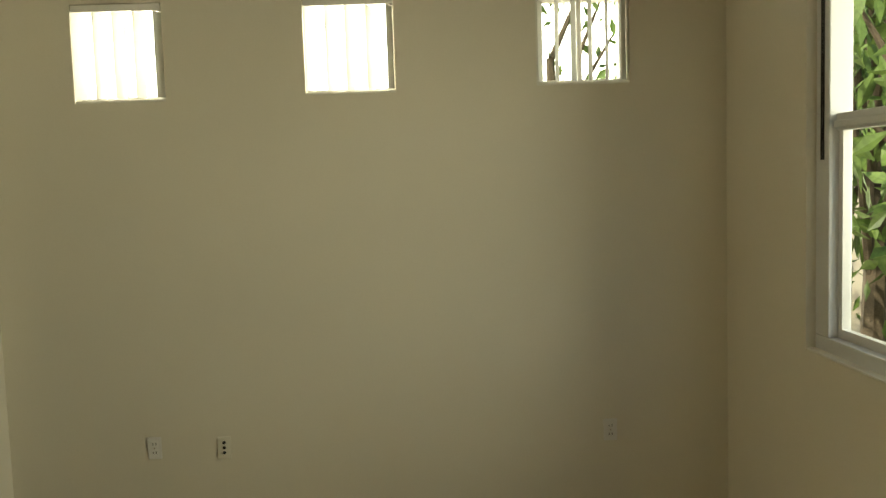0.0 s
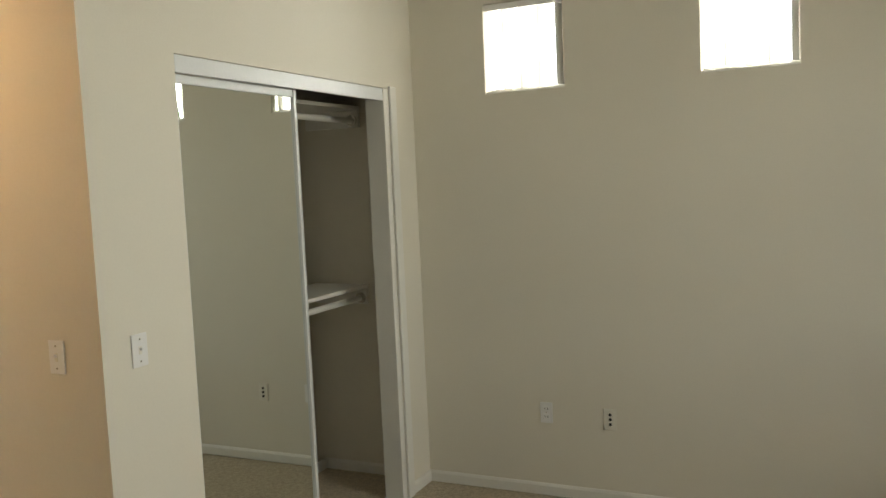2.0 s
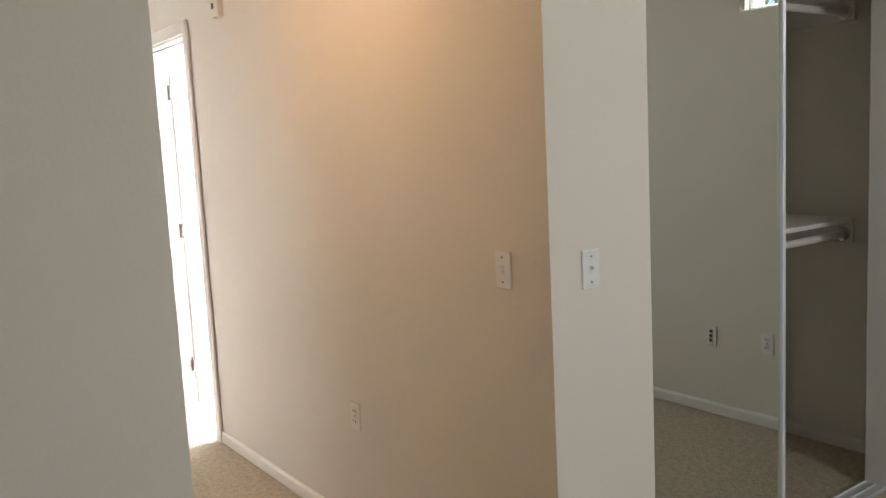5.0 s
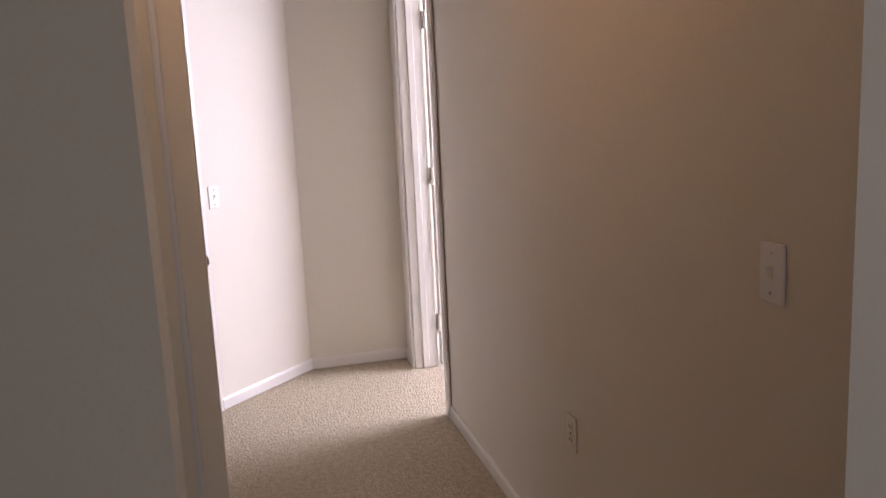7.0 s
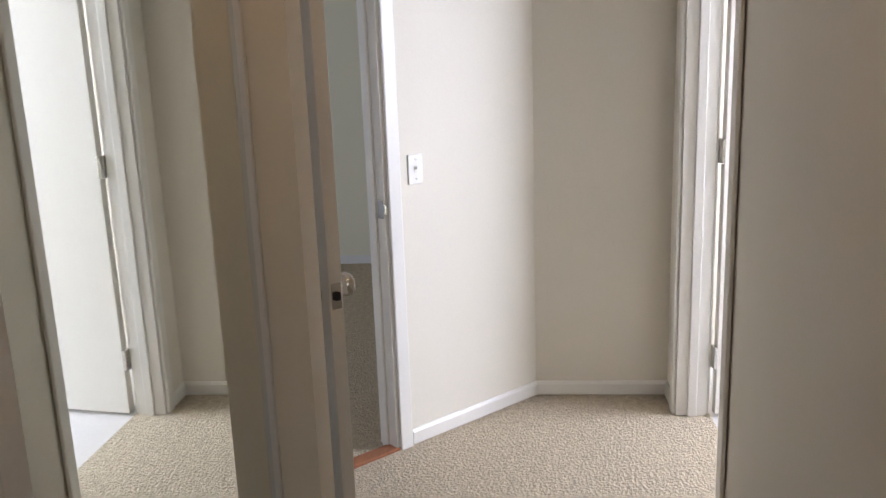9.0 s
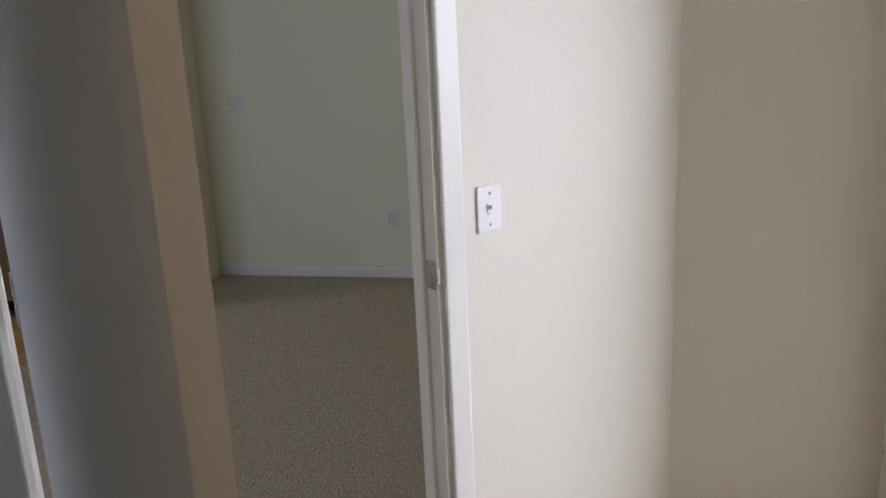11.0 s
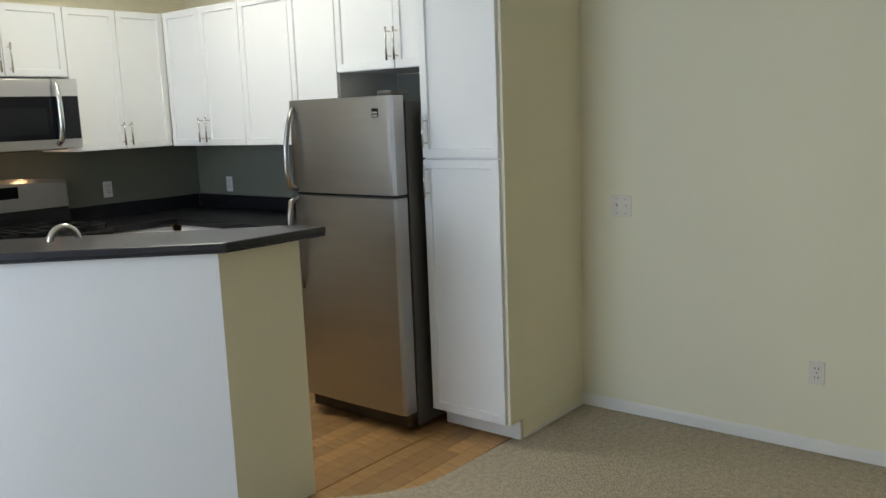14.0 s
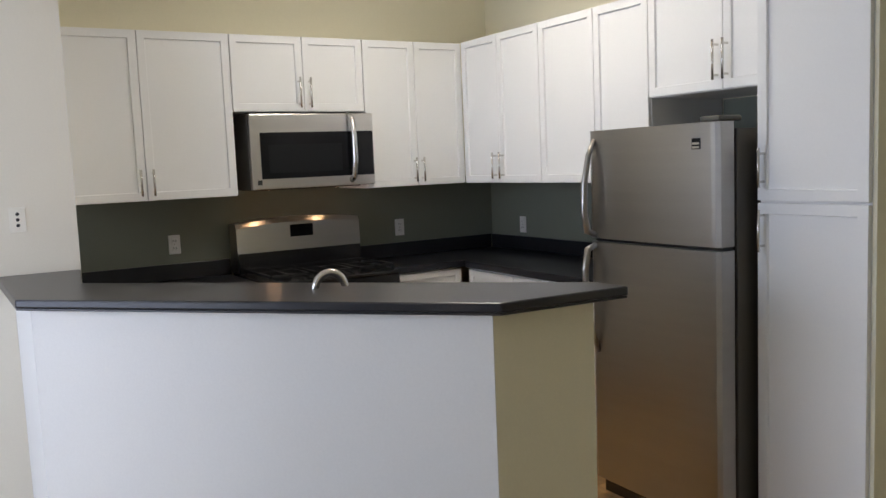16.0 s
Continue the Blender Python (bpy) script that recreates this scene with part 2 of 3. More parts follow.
EDGE = [(-3.96, -5.63), (-4.30, -5.60), (-4.47, -5.42), (-4.62, -5.32), (-4.80, -5.29), (-5.12, -5.285)]
carpet_plan = [(3.5, 0.1), (-0.9, 0.1), (-0.9, -1.995), (-3.6, -1.995), (-3.6, -2.85), (KX - 0.1, -2.85), (KX - 0.1, -5.25)] + EDGE[::-1] + [(-3.04, -6.67), (-2.95, -7.7), (0.3, -7.7), (0.3, -5.1), (3.5, -5.1)]
solid("floor_carpet", slab(carpet_plan, -0.03, 0.0), CARPET, "worn beige cut-pile carpet across bedroom, hall and living room", "carpet", "structure")
solid("floor_base", boxes((-7, 4.2, -9, 1, -0.2, -0.032)), SOIL, "concrete slab under the floors", "floor", "structure")
solid("floor_vinyl", boxes((-4.1, -1.2, -1.993, 0.1, -0.03, -0.004)), VINYL, "pale grey vinyl floor of the bright room", "floor", "structure")

wall("wall_north", (-0.9, 0.0), (3.48, 0.0), -0.15, PAINT, "cream painted bedroom wall with three small high windows", H,
     [(0.9 + 0.408, 0.9 + 0.814, 2.022, 2.46), (0.9 + 1.442, 0.9 + 1.852, 2.03, 2.46), (0.9 + 2.491, 0.9 + 2.917, 2.04, 2.46)])
wall("wall_east", (3.36, 0.0), (3.36, -5.0), -0.15, PAINT, "cream painted bedroom wall with a large window", H, [(0.80, 2.55, 0.955, 2.42)])
wall("wall_south", (3.36, -4.95), (-0.12, -4.95), -0.12, PAINT, "cream painted bedroom wall", H)
wall("wall_closet", (0.0, HALL_N), (0.0, 0.0), -0.10, PAINT, "cream painted bedroom wall with the closet opening", H, [(HALL_N * -1 - 1.735, HALL_N * -1 - 0.275, 0.0, 2.065)])
wall("wall_bedroom_west", (0.0, -4.95), (0.0, HALL_S - 0.085), -0.12, PAINT, "cream painted bedroom wall beside the hall", H)
wall("wall_hall_north", (-2.54, HALL_N), (-0.10, HALL_N), -0.11, PAINT, "cream painted hall wall lit by a warm lamp", H)
wall("wall_over_door_north", (-3.48, HALL_N), (-2.54, HALL_N), -0.11, PAINT, "cream painted wall round the bright doorway", H, [(0.197, 0.94, 0.0, 2.08)])
wall("wall_hall_west", (-3.48, -2.675), (-3.48, HALL_N), -0.12, PAINT, "cream painted end wall of the hall", H)
s0 = (Vector(CORNER) - Vector(STRIKE)).length
dl = (Vector(HINGE) - Vector(STRIKE)).length
tail = Vector(CORNER) - DIAG * (s0 + dl + 0.75)
wall("wall_slanted", tuple(tail), CORNER, -0.095, PAINT, "cream painted slanted wall with a doorway", H, [(0.75, 0.75 + dl, 0.0, 2.06)])
wall("wall_hall_south", (0.0, HALL_S), (-1.555, HALL_S), -0.085, PAINT, "cream painted hall wall with the mirrored closet", H, [(0.12, 1.455, 0.0, 2.06)])
wall("wall_closet_side", (-1.57, HALL_S - 0.10), (-1.57, -4.25), -0.06, PAINT, "cream painted side wall of the hall closet", H)
wall("closet_back_wall", (-0.12, -3.75), (-1.51, -3.75), -0.05, PAINT, "cream painted back of the hall closet", H)
wall("wall_closet_inside", (-0.72, -2.0), (-0.72, 0.0), -0.06, PAINT, "cream painted back of the bedroom closet", H)
wall("wall_closet_end", (-0.10, -1.95), (-0.72, -1.95), -0.06, PAINT, "cream painted end of the bedroom closet", H)
wall("wall_kitchen_west", (KX, KY - 0.1), (KX, -2.80), -0.12, YELLOW, "pale yellow painted wall of kitchen and dining nook", 2.9)
wall("wall_kitchen_south", (-3.13, KY), (KX, KY), -0.12, YELLOW, "pale yellow painted kitchen wall", 2.9)
wall("wall_living_south", (-0.12, -7.60), (-3.13, -7.60), -0.12, PAINT, "cream painted living room wall beside the bar", 2.9)
wall("wall_kitchen_east", (-3.13, -7.72), (-3.13, KY - 0.1), -0.12, YELLOW, "pale yellow painted kitchen side wall", 2.9)
wall("wall_living_north", (KX, -2.80), (-3.55, -2.80), -0.08, YELLOW, "pale yellow painted living room wall", 2.9)
wall("wall_living_east", (-0.12, -4.3), (-0.12, -7.7), -0.12, YELLOW, "cream painted living room wall with a wide window", 2.9, [(0.85, 3.05, 0.55, 2.45)])
wall("wall_living_upper", (-1.51, -4.22), (-0.12, -4.22), -0.06, PAINT, "cream painted wall behind the hall closet", 2.9)
wall("wall_bright_room_north", (-4.1, -0.15), (-0.72, -0.15), -0.1, PAINT, "white painted wall of the bright room with a window", H, [(0.55, 1.72, 0.9, 2.2)])
wall("wall_bright_room_west", (-3.9, -2.017), (-3.9, -0.15), -0.1, PAINT, "white painted wall of the bright room", H)
wall("wall_bright_room_south", (-3.9, -2.017), (-3.48, -2.017), 0.1, PAINT, "white painted wall of the bright room", H)
# Band with cabinet shade in its colour, carried on into the refrigerator alcove.
solid("backsplash", boxes((KX + 0.003, -3.133, KY + 0.002, KY + 0.006, 0.93, 1.40), (KX + 0.002, KX + 0.006, KY + 0.007, -6.40, 0.93, 1.40), (KX + 0.002, KX + 0.006, -6.399, -5.672, 0.93, 1.735)), GREEN, "grey-green painted band under the wall cabinets, their shade in its colour", "backsplash", "structure")
solid("ceiling", boxes((-0.9, 3.51, -5.07, 0.15, H, H + 0.1), (-4.2, -0.9, -2.06, 0.15, H, H + 0.1)), CEIL, "white textured ceiling", "ceiling", "structure")
solid("ceiling_hall", slab([(-0.12, -2.06), (-3.6, -2.06), (-3.6, -2.72), tuple(tail), (-0.12, -4.2)], 2.45, 2.5), CEIL, "white textured hall ceiling", "ceiling", "structure")
solid("ceiling_living", boxes((KX - 0.12, 0.0, KY - 0.12, -2.72, 2.9, 3.0)), CEIL, "white textured living room ceiling", "ceiling", "structure")

for a, b in (((3.36, 0.0), (0.0, 0.0)), ((0.0, 0.0), (0.0, -0.208)), ((0.0, -1.80), (0.0, HALL_N)), ((-0.0, HALL_N), (-2.49, HALL_N)), ((3.36, -4.95), (3.36, 0.0)),
             ((0.0, HALL_S), (0.0, -4.95)), ((-3.48, HALL_N), CORNER), ((-3.335, HALL_N), (-3.468, HALL_N)), (CORNER, tuple(Vector(STRIKE) + DIAG * 0.055)),
             ((KX, -2.80), (KX, -5.26)), ((-0.12, HALL_S), (0.0, HALL_S)), ((-0.66, -0.003), (-0.66, -1.95)), ((-0.10, -0.003), (-0.66, -0.003))):
    skirting(a, b)


def on_wall(p, z, toward):
    """A pose on a wall's face: local x along the wall, local y into the room."""
    t = Vector(toward).normalized()
    return Matrix.Translation((p[0], p[1], z)) @ Matrix.Rotation(math.atan2(-t.x, t.y), 4, "Z")


# ---- fixed small things ----


def plate(name, p, z, toward, kind, label, mat=WHITEPLASTIC):
    w, h = (0.064, 0.105) if kind != "double" else (0.106, 0.105)
    ob = base(name, on_wall(p, z, toward), label, "switch" if "switch" in name else "outlet")
    part("cover_plate", boxes((-w / 2, w / 2, 0.0, 0.006, -h / 2, h / 2), bevel=0.0025), mat, ob)
    spots = (-0.024, 0.024) if kind == "double" else (0.0,)
    for sx in spots:
        if kind == "outlet":
            for sz in (-0.02, 0.02):
                part("socket", boxes((sx - 0.016, sx + 0.016, 0.005, 0.0085, sz - 0.014, sz + 0.014), bevel=0.002), mat, ob)
                part("slot", boxes((sx - 0.009, sx - 0.006, 0.0082, 0.0092, sz - 0.005, sz + 0.006), (sx + 0.005, sx + 0.008, 0.0082, 0.0092, sz - 0.004, sz + 0.005)), DARK, ob, "dark slots")
            part("screw", lathe([(0.0035, 0), (0.003, 0.0015)], 10, Matrix.Translation((sx, 0.006, 0)) @ Matrix.Rotation(-math.pi / 2, 4, "X")), CHROME, ob)
        elif kind == "jack":
            for sz in (-0.024, 0.0, 0.024):
                part("jack", lathe([(0.0075, 0), (0.0075, 0.004), (0.0045, 0.004), (0.0045, 0.007)], 12, Matrix.Translation((sx, 0.005, sz)) @ Matrix.Rotation(-math.pi / 2, 4, "X")), DARK, ob, "dark round jack")
        else:
            part("surround", boxes((sx - 0.006, sx + 0.006, 0.005, 0.0075, -0.013, 0.013), bevel=0.001), PLASTIC, ob)
            part("toggle", boxes((sx - 0.004, sx + 0.004, 0.006, 0.018, 0.0, 0.010), bevel=0.0015), mat, ob)
            for sz in (-0.035, 0.035):
                part("screw", lathe([(0.0035, 0), (0.003, 0.0015)], 10, Matrix.Translation((sx, 0.006, sz)) @ Matrix.Rotation(-math.pi / 2, 4, "X")), CHROME, ob)
    return ob


plate("light_switch", (0.0, -1.983), 1.12, (1, 0), "switch", "white toggle light switch on the bedroom wall by the closet")
plate("light_switch", (-0.186, HALL_N), 1.12, (0, -1), "switch", "white toggle light switch on the hall wall")
plate("wall_outlet", (-1.079, HALL_N), 0.485, (0, -1), "outlet", "ivory wall outlet low on the hall wall", PLASTIC)
plate("wall_outlet", (0.667, 0.0), 0.427, (0, -1), "outlet", "white wall outlet low under the small windows")
plate("wall_jack", (0.989, 0.0), 0.417, (0, -1), "jack", "ivory cable plate with dark jacks under the windows", PLASTIC)
plate("wall_outlet", (2.80, 0.0), 0.43, (0, -1), "outlet", "white wall outlet low near the corner")
dswp = Vector(STRIKE) + DIAG * 0.124
plate("light_switch", tuple(dswp), 1.035, tuple(OUT), "switch", "white toggle light switch beside the slanted doorway")
plate("wall_outlet", (KX, -4.10), 0.358, (1, 0), "outlet", "cream wall outlet low in the dining nook", PAINT)
plate("light_switch", (KX, -5.01), 1.038, (1, 0), "double", "cream two-gang plate in the dining nook", PAINT)
plate("wall_outlet", (-3.712, KY + 0.007), 1.105, (0, 1), "outlet", "white wall outlet on the backsplash beside the range")
plate("wall_outlet", (-5.12, KY + 0.007), 1.095, (0, 1), "outlet", "white wall outlet on the backsplash by the corner")
plate("wall_outlet", (KX + 0.007, -8.013), 1.075, (1, 0), "outlet", "white wall outlet on the backsplash beside the refrigerator")
plate("wall_jack", (-2.90, -7.60), 1.33, (0, 1), "jack", "ivory plate with dark jacks above the bar", PLASTIC)
chime = base("door_chime", on_wall((-2.075, HALL_N), 2.13, (0, -1)), "small ivory chime box high on the hall wall", "chime")
part("cover", boxes((-0.035, 0.035, 0, 0.03, -0.05, 0.05), bevel=0.005), PAINT, chime)
part("button", boxes((-0.006, 0.006, 0.034, 0.04, -0.012, 0.012), bevel=0.001), DARK, chime)

lamp_ob = base("ceiling_light", pose(-0.85, -2.82, 2.45), "round glass ceiling light with a warm bulb in the hall", "ceiling light")
part("rim", lathe([(0.16, 0), (0.16, -0.02), (0.15, -0.025)], 32), CHROME, lamp_ob)
glow = part("glass_shade", lathe([(0.148, -0.026), (0.12, -0.05), (0.06, -0.07), (0.001, -0.075)], 32), BULB, lamp_ob, "", True)
glow.visible_shadow = False
tubes = base("ceiling_light", pose(-4.55, -6.75, 2.90), "long white kitchen ceiling light with a plain diffuser", "ceiling light")
part("housing", boxes((-0.62, 0.62, -0.19, 0.19, -0.045, -0.001), bevel=0.006), TRIM, tubes)
part("diffuser", boxes((-0.60, 0.60, -0.17, 0.17, -0.085, -0.046), bevel=0.012), BULB, tubes)

# ---- windows ----


def small_window(x0, x1, z0, z1, slats):
    ob = base("window", pose((x0 + x1) / 2, 0.075, z0), "small square white window high in the bedroom wall", "window", "high windows", "structure")
    w, h, f = (x1 - x0) / 2, z1 - z0, 0.03
    part("window_frame", boxes((-w, w, 0.0, 0.06, 0, f), (-w, w, 0, 0.06, h - f, h), (-w, -w + f, 0, 0.06, f, h - f), (w - f, w, 0, 0.06, f, h - f), (-0.012, 0.012, 0.01, 0.05, f, h - f), bevel=0.003), TRIM, ob)
    part("window_sill", boxes((-w - 0.0, w + 0.0, -0.07, 0.0, -0.0, 0.012), bevel=0.003), TRIM, ob)
    bl = base("vertical_blind", pose((x0 + x1) / 2, 0.032, z0), "white vertical blind with angled vanes in a small window", "blind", "small blinds")
    part("headrail", boxes((-w + 0.004, w - 0.004, -0.03, 0.012, h - 0.035, h - 0.004), bevel=0.003), BLIND, bl)
    for i in range(slats):
        bm = boxes((-0.032, 0.032, -0.0008, 0.0008, 0.02, h - 0.036))
        bm.transform(pose(-w + 0.022 + i * (2 * w - 0.044) / (slats - 1), -0.01, 0, 0, 0, 62 + 4 * math.sin(i * 2.1)))
        part("vane", bm, BLIND, bl)


small_window(0.408, 0.814, 2.022, 2.46, 5)
small_window(1.442, 1.852, 2.03, 2.46, 5)
small_window(2.491, 2.917, 2.04, 2.46, 6)

ew = base("window", pose(3.36, -1.675, 0.955), "large white sliding window with a grey frame beside the garden", "window", "", "structure")
part("window_frame", boxes((0.035, 0.12, -0.875, 0.875, 0, 0.06), (0.035, 0.12, -0.875, 0.875, 1.40, 1.463), (0.035, 0.12, 0.775, 0.875, 0.06, 1.40), (0.035, 0.12, -0.875, -0.775, 0.06, 1.40),
     bevel=0.004), ALU, ew)
part("meeting_rail", boxes((0.06, 0.11, -0.774, 0.774, 0.80, 0.86), (0.05, 0.059, -0.774, 0.774, 0.81, 0.835), bevel=0.003), ALU, ew)
part("track_line", boxes((0.03, 0.0345, 0.81, 0.815, 0.70, 1.34), (0.03, 0.0345, 0.825, 0.83, 0.70, 1.34)), DARK, ew)
part("sash", boxes((0.07, 0.095, 0.745, 0.774, 0.062, 0.798), (0.07, 0.095, -0.774, 0.745, 0.062, 0.095)), ALU, ew)
part("window_sill", boxes((0.001, 0.05, -0.874, 0.874, -0.0, 0.008), bevel=0.003), TRIM, ew)
lw = base("window", pose(-0.06, -6.25, 0.55), "wide white living room window", "window", "", "structure")
part("window_frame", boxes((-0.05, 0.0, -1.1, 1.1, 0, 0.05), (-0.05, 0, -1.1, 1.1, 1.85, 1.9), (-0.05, 0, -1.1, -1.05, 0.05, 1.85), (-0.05, 0, 1.05, 1.1, 0.05, 1.85), (-0.05, 0, -0.02, 0.02, 0.05, 1.85), bevel=0.004), TRIM, lw)

# ---- doors ----


def casing(name, m, w, h, depth, label, sides=(True, True)):
    """A door frame: lining, stop and casing. Local x across the opening from 0 to w, local y out of the wall, which is depth thick."""
    ob = base(name, m, label, "door frame", "", "structure")
    j = 0.018
    part("lining", boxes((0, j, -depth - 0.004, 0.004, 0, h), (w - j, w, -depth - 0.004, 0.004, 0, h), (j, w - j, -depth - 0.004, 0.004, h - j, h), bevel=0.002), TRIM, ob)
    part("stop", boxes((j, j + 0.011, -0.075, -0.04, 0, h - j - 0.011), (w - j - 0.011, w - j, -0.075, -0.04, 0, h - j - 0.011), (j, w - j, -0.075, -0.04, h - j - 0.011, h - j), bevel=0.003), TRIM, ob)
    t = 0.055
    for y0, y1 in ((0.004, 0.018), (-depth - 0.018, -depth - 0.004)):
        spans = []
        if sides[0]:
            spans.append((-t + 0.006, 0.006, y0, y1, 0, h + t))
        if sides[1]:
            spans.append((w - 0.006, w + t - 0.006, y0, y1, 0, h + t))
        spans.append((0.0065 if sides[0] else -0.0, w - 0.0065 if sides[1] else w, y0, y1, h - 0.006, h + t))
        part("casing", boxes(*spans, bevel=0.005), TRIM, ob)
    return ob


def knob(parent, x, y, z, out):
    m = Matrix.Translation((x, y, z)) @ Matrix.Rotation(-math.pi / 2 * out, 4, "X")
    k = part("knob", lathe([(0.011, 0.008), (0.011, 0.03), (0.020, 0.036), (0.027, 0.046), (0.028, 0.054), (0.024, 0.062), (0.012, 0.066), (0.0, 0.066)], 24, m), CHROME, parent, "satin nickel door knob", True)
    part("rose", lathe([(0.032, 0), (0.032, 0.004), (0.026, 0.009), (0.0, 0.009)], 24, m), CHROME, k)


def door(name, m, w, h, label):
    """A flush slab hinged at local x = 0, its faces at y = 0 and 0.035."""
    ob = base(name, m, label, "door", "", "structure")
    part("door_slab", boxes((0, w, 0, 0.035, 0.012, h), bevel=0.002), DOORPAINT, ob)
    knob(ob, w - 0.06, 0.035, 0.93, 1)
    knob(ob, w - 0.06, 0.0, 0.93, -1)
    part("latch_plate", boxes((w - 0.001, w + 0.0015, 0.005, 0.030, 0.90, 0.957), bevel=0.0006), CHROME, ob, "satin nickel latch plate")
    part("latch_bolt", boxes((w, w + 0.010, 0.011, 0.024, 0.919, 0.938), bevel=0.003), DARK, ob)
    for z in (0.2, 1.0, 1.8):
        part("hinge", boxes((-0.012, 0.002, -0.002, 0.037, z, z + 0.09), bevel=0.002), CHROME, ob)
    return ob


slant = Matrix.Translation((*HINGE, 0)) @ Matrix.Rotation(math.atan2(DIAG.y, DIAG.x), 4, "Z")
slant_flip = Matrix.Translation((*STRIKE, 0)) @ Matrix.Rotation(math.atan2(-DIAG.y, -DIAG.x), 4, "Z")
frame_d = casing("door_frame", slant_flip, dl, 2.06, 0.095, "white painted frame of the slanted doorway")
part("strike_plate", boxes((0.0175, 0.020, -0.036, -0.004, 0.875, 0.94), (0.012, 0.020, -0.004, 0.0055, 0.89, 0.925), bevel=0.0008), CHROME, frame_d, "satin nickel strike plate")
LATCH, PIVOT = Vector((-1.806, -3.144)), Vector((-2.345, -3.732))
swing = LATCH - PIVOT
door("door_hall", Matrix.Translation((*PIVOT, 0)) @ Matrix.Rotation(math.atan2(swing.y, swing.x), 4, "Z"), swing.length, 2.03, "flush white painted door standing open into the hall")
casing("door_frame", pose(-2.54, HALL_N, 0, 0, 0, 180), 0.743, 2.08, 0.11, "white painted frame of the bright doorway")
door("door_bright_room", pose(-3.252, -1.982, 0, 0, 0, 99), 0.70, 2.03, "flush white painted door standing open into the bright room")
solid("threshold", slab([tuple(Vector(HINGE) + OUT * 0.01), tuple(Vector(STRIKE) + OUT * 0.01), tuple(Vector(STRIKE) - OUT * 0.05), tuple(Vector(HINGE) - OUT * 0.05)], 0.001, 0.012, 0.002), WOODSTRIP, "reddish wooden strip across the doorway floor", "threshold", "structure")

# ---- closets with sliding mirror doors ----


def mirror_door(name, m, w, h, label, f=0.019, g=0.019):
    ob = base(name, m, label, "mirror door", "mirrored closet doors")
    part("mirror", boxes((f - 0.001, w - g + 0.001, 0.006, 0.012, 0.03, h - 0.03)), MIRROR, ob, "silvered mirror glass")
    part("backing", boxes((0.016, w - 0.016, 0.013, 0.020, 0.028, h - 0.028)), DARK, ob)
    part("stile", boxes((0, f, -0.004, 0.024, 0, h), bevel=0.003), ALU, ob)
    part("stile", boxes((w - g, w, -0.004, 0.024, 0, h), bevel=0.003), ALU, ob)
    part("rail", boxes((f, w - g, -0.002, 0.022, 0, 0.032), bevel=0.003), ALU, ob)
    part("rail", boxes((f, w - g, -0.002, 0.022, h - 0.032, h), bevel=0.003), ALU, ob)
    return ob


def closet_track(m, w, h, label):
    ob = base("closet_track", m, label, "closet track", "", "structure")
    part("fascia", boxes((0, w, -0.012, 0.004, h - 0.062, h - 0.002), bevel=0.003), ALU, ob)
    part("top_channel", boxes((0, w, 0.004, 0.085, h - 0.02, h - 0.002)), ALU, ob)
    part("floor_track", boxes((0, w, 0.0, 0.085, 0.001, 0.010), (0, w, 0.0, 0.004, 0.010, 0.018), (0, w, 0.04, 0.044, 0.010, 0.018), (0, w, 0.081, 0.085, 0.010, 0.018)), ALU, ob)
    return ob


# local x along +y of the room for the bedroom closet, local y into the closet
bc = pose(0, -1.735, 0, 0, 0, 90)
closet_track(bc @ pose(0, 0.012, 0), 1.46, 2.065, "white aluminium track of the bedroom closet doors")
mirror_door("mirror_door", bc @ pose(0.004, 0.022, 0.018, 0, 0, 0.3), 0.715, 1.985, "tall mirrored sliding door of the bedroom closet")
mirror_door("mirror_door", bc @ pose(0.012, 0.062, 0.018), 0.715, 1.985, "mirrored sliding door pushed behind the other one")
part("jamb_trim", boxes((1.415, 1.459, -0.004, 0.10, 0, 2.063), bevel=0.003), TRIM, base("closet_jamb", bc, "white painted side jamb of the bedroom closet", "jamb", "", "structure"))
part("jamb_trim", boxes((1.463, 1.525, -0.016, -0.002, 0.0, 2.075), bevel=0.004), TRIM, base("closet_casing", bc, "white painted casing beside the bedroom closet", "casing", "", "structure"))


def closet_shelf(z, y0, y1, label):
    ob = base("closet_shelf", pose(-0.66, -0.0, z), label, "shelf", "closet shelves")
    part("board", boxes((0.002, 0.34, y0, y1, 0, 0.019), bevel=0.002), TRIM, ob)
    part("cleat", boxes((0.002, 0.34, y1 - 0.02, y1 - 0.001, -0.09, -0.001), bevel=0.002), TRIM, ob)
    part("rod", tube([(0.30, y0, -0.055), (0.30, y1 - 0.02, -0.055)], 0.016), TRIM, ob, "white closet rod")
    part("rod_socket", lathe([(0.03, 0), (0.03, 0.012), (0.02, 0.014)], 16, Matrix.Translation((0.30, y1 - 0.02, -0.055)) @ Matrix.Rotation(math.pi / 2, 4, "X")), CHROME, ob)


closet_shelf(1.045, -1.94, -0.002, "white closet shelf with a hanging rod at half height")
closet_shelf(2.0, -1.94, -0.002, "white closet shelf with a hanging rod near the top")

# hall closet: local x runs west, local y into the closet
hc = pose(-0.12, HALL_S, 0, 0, 0, 0) @ Matrix.Diagonal((-1, -1, 1, 1))
closet_track(hc @ pose(0, 0.056, 0), 1.333, 2.06, "white aluminium track of the hall closet doors")
mirror_door("mirror_door", hc @ pose(0.595, 0.070, 0.018), 0.735, 1.985, "tall mirrored sliding door of the hall closet", 0.042, 0.015)
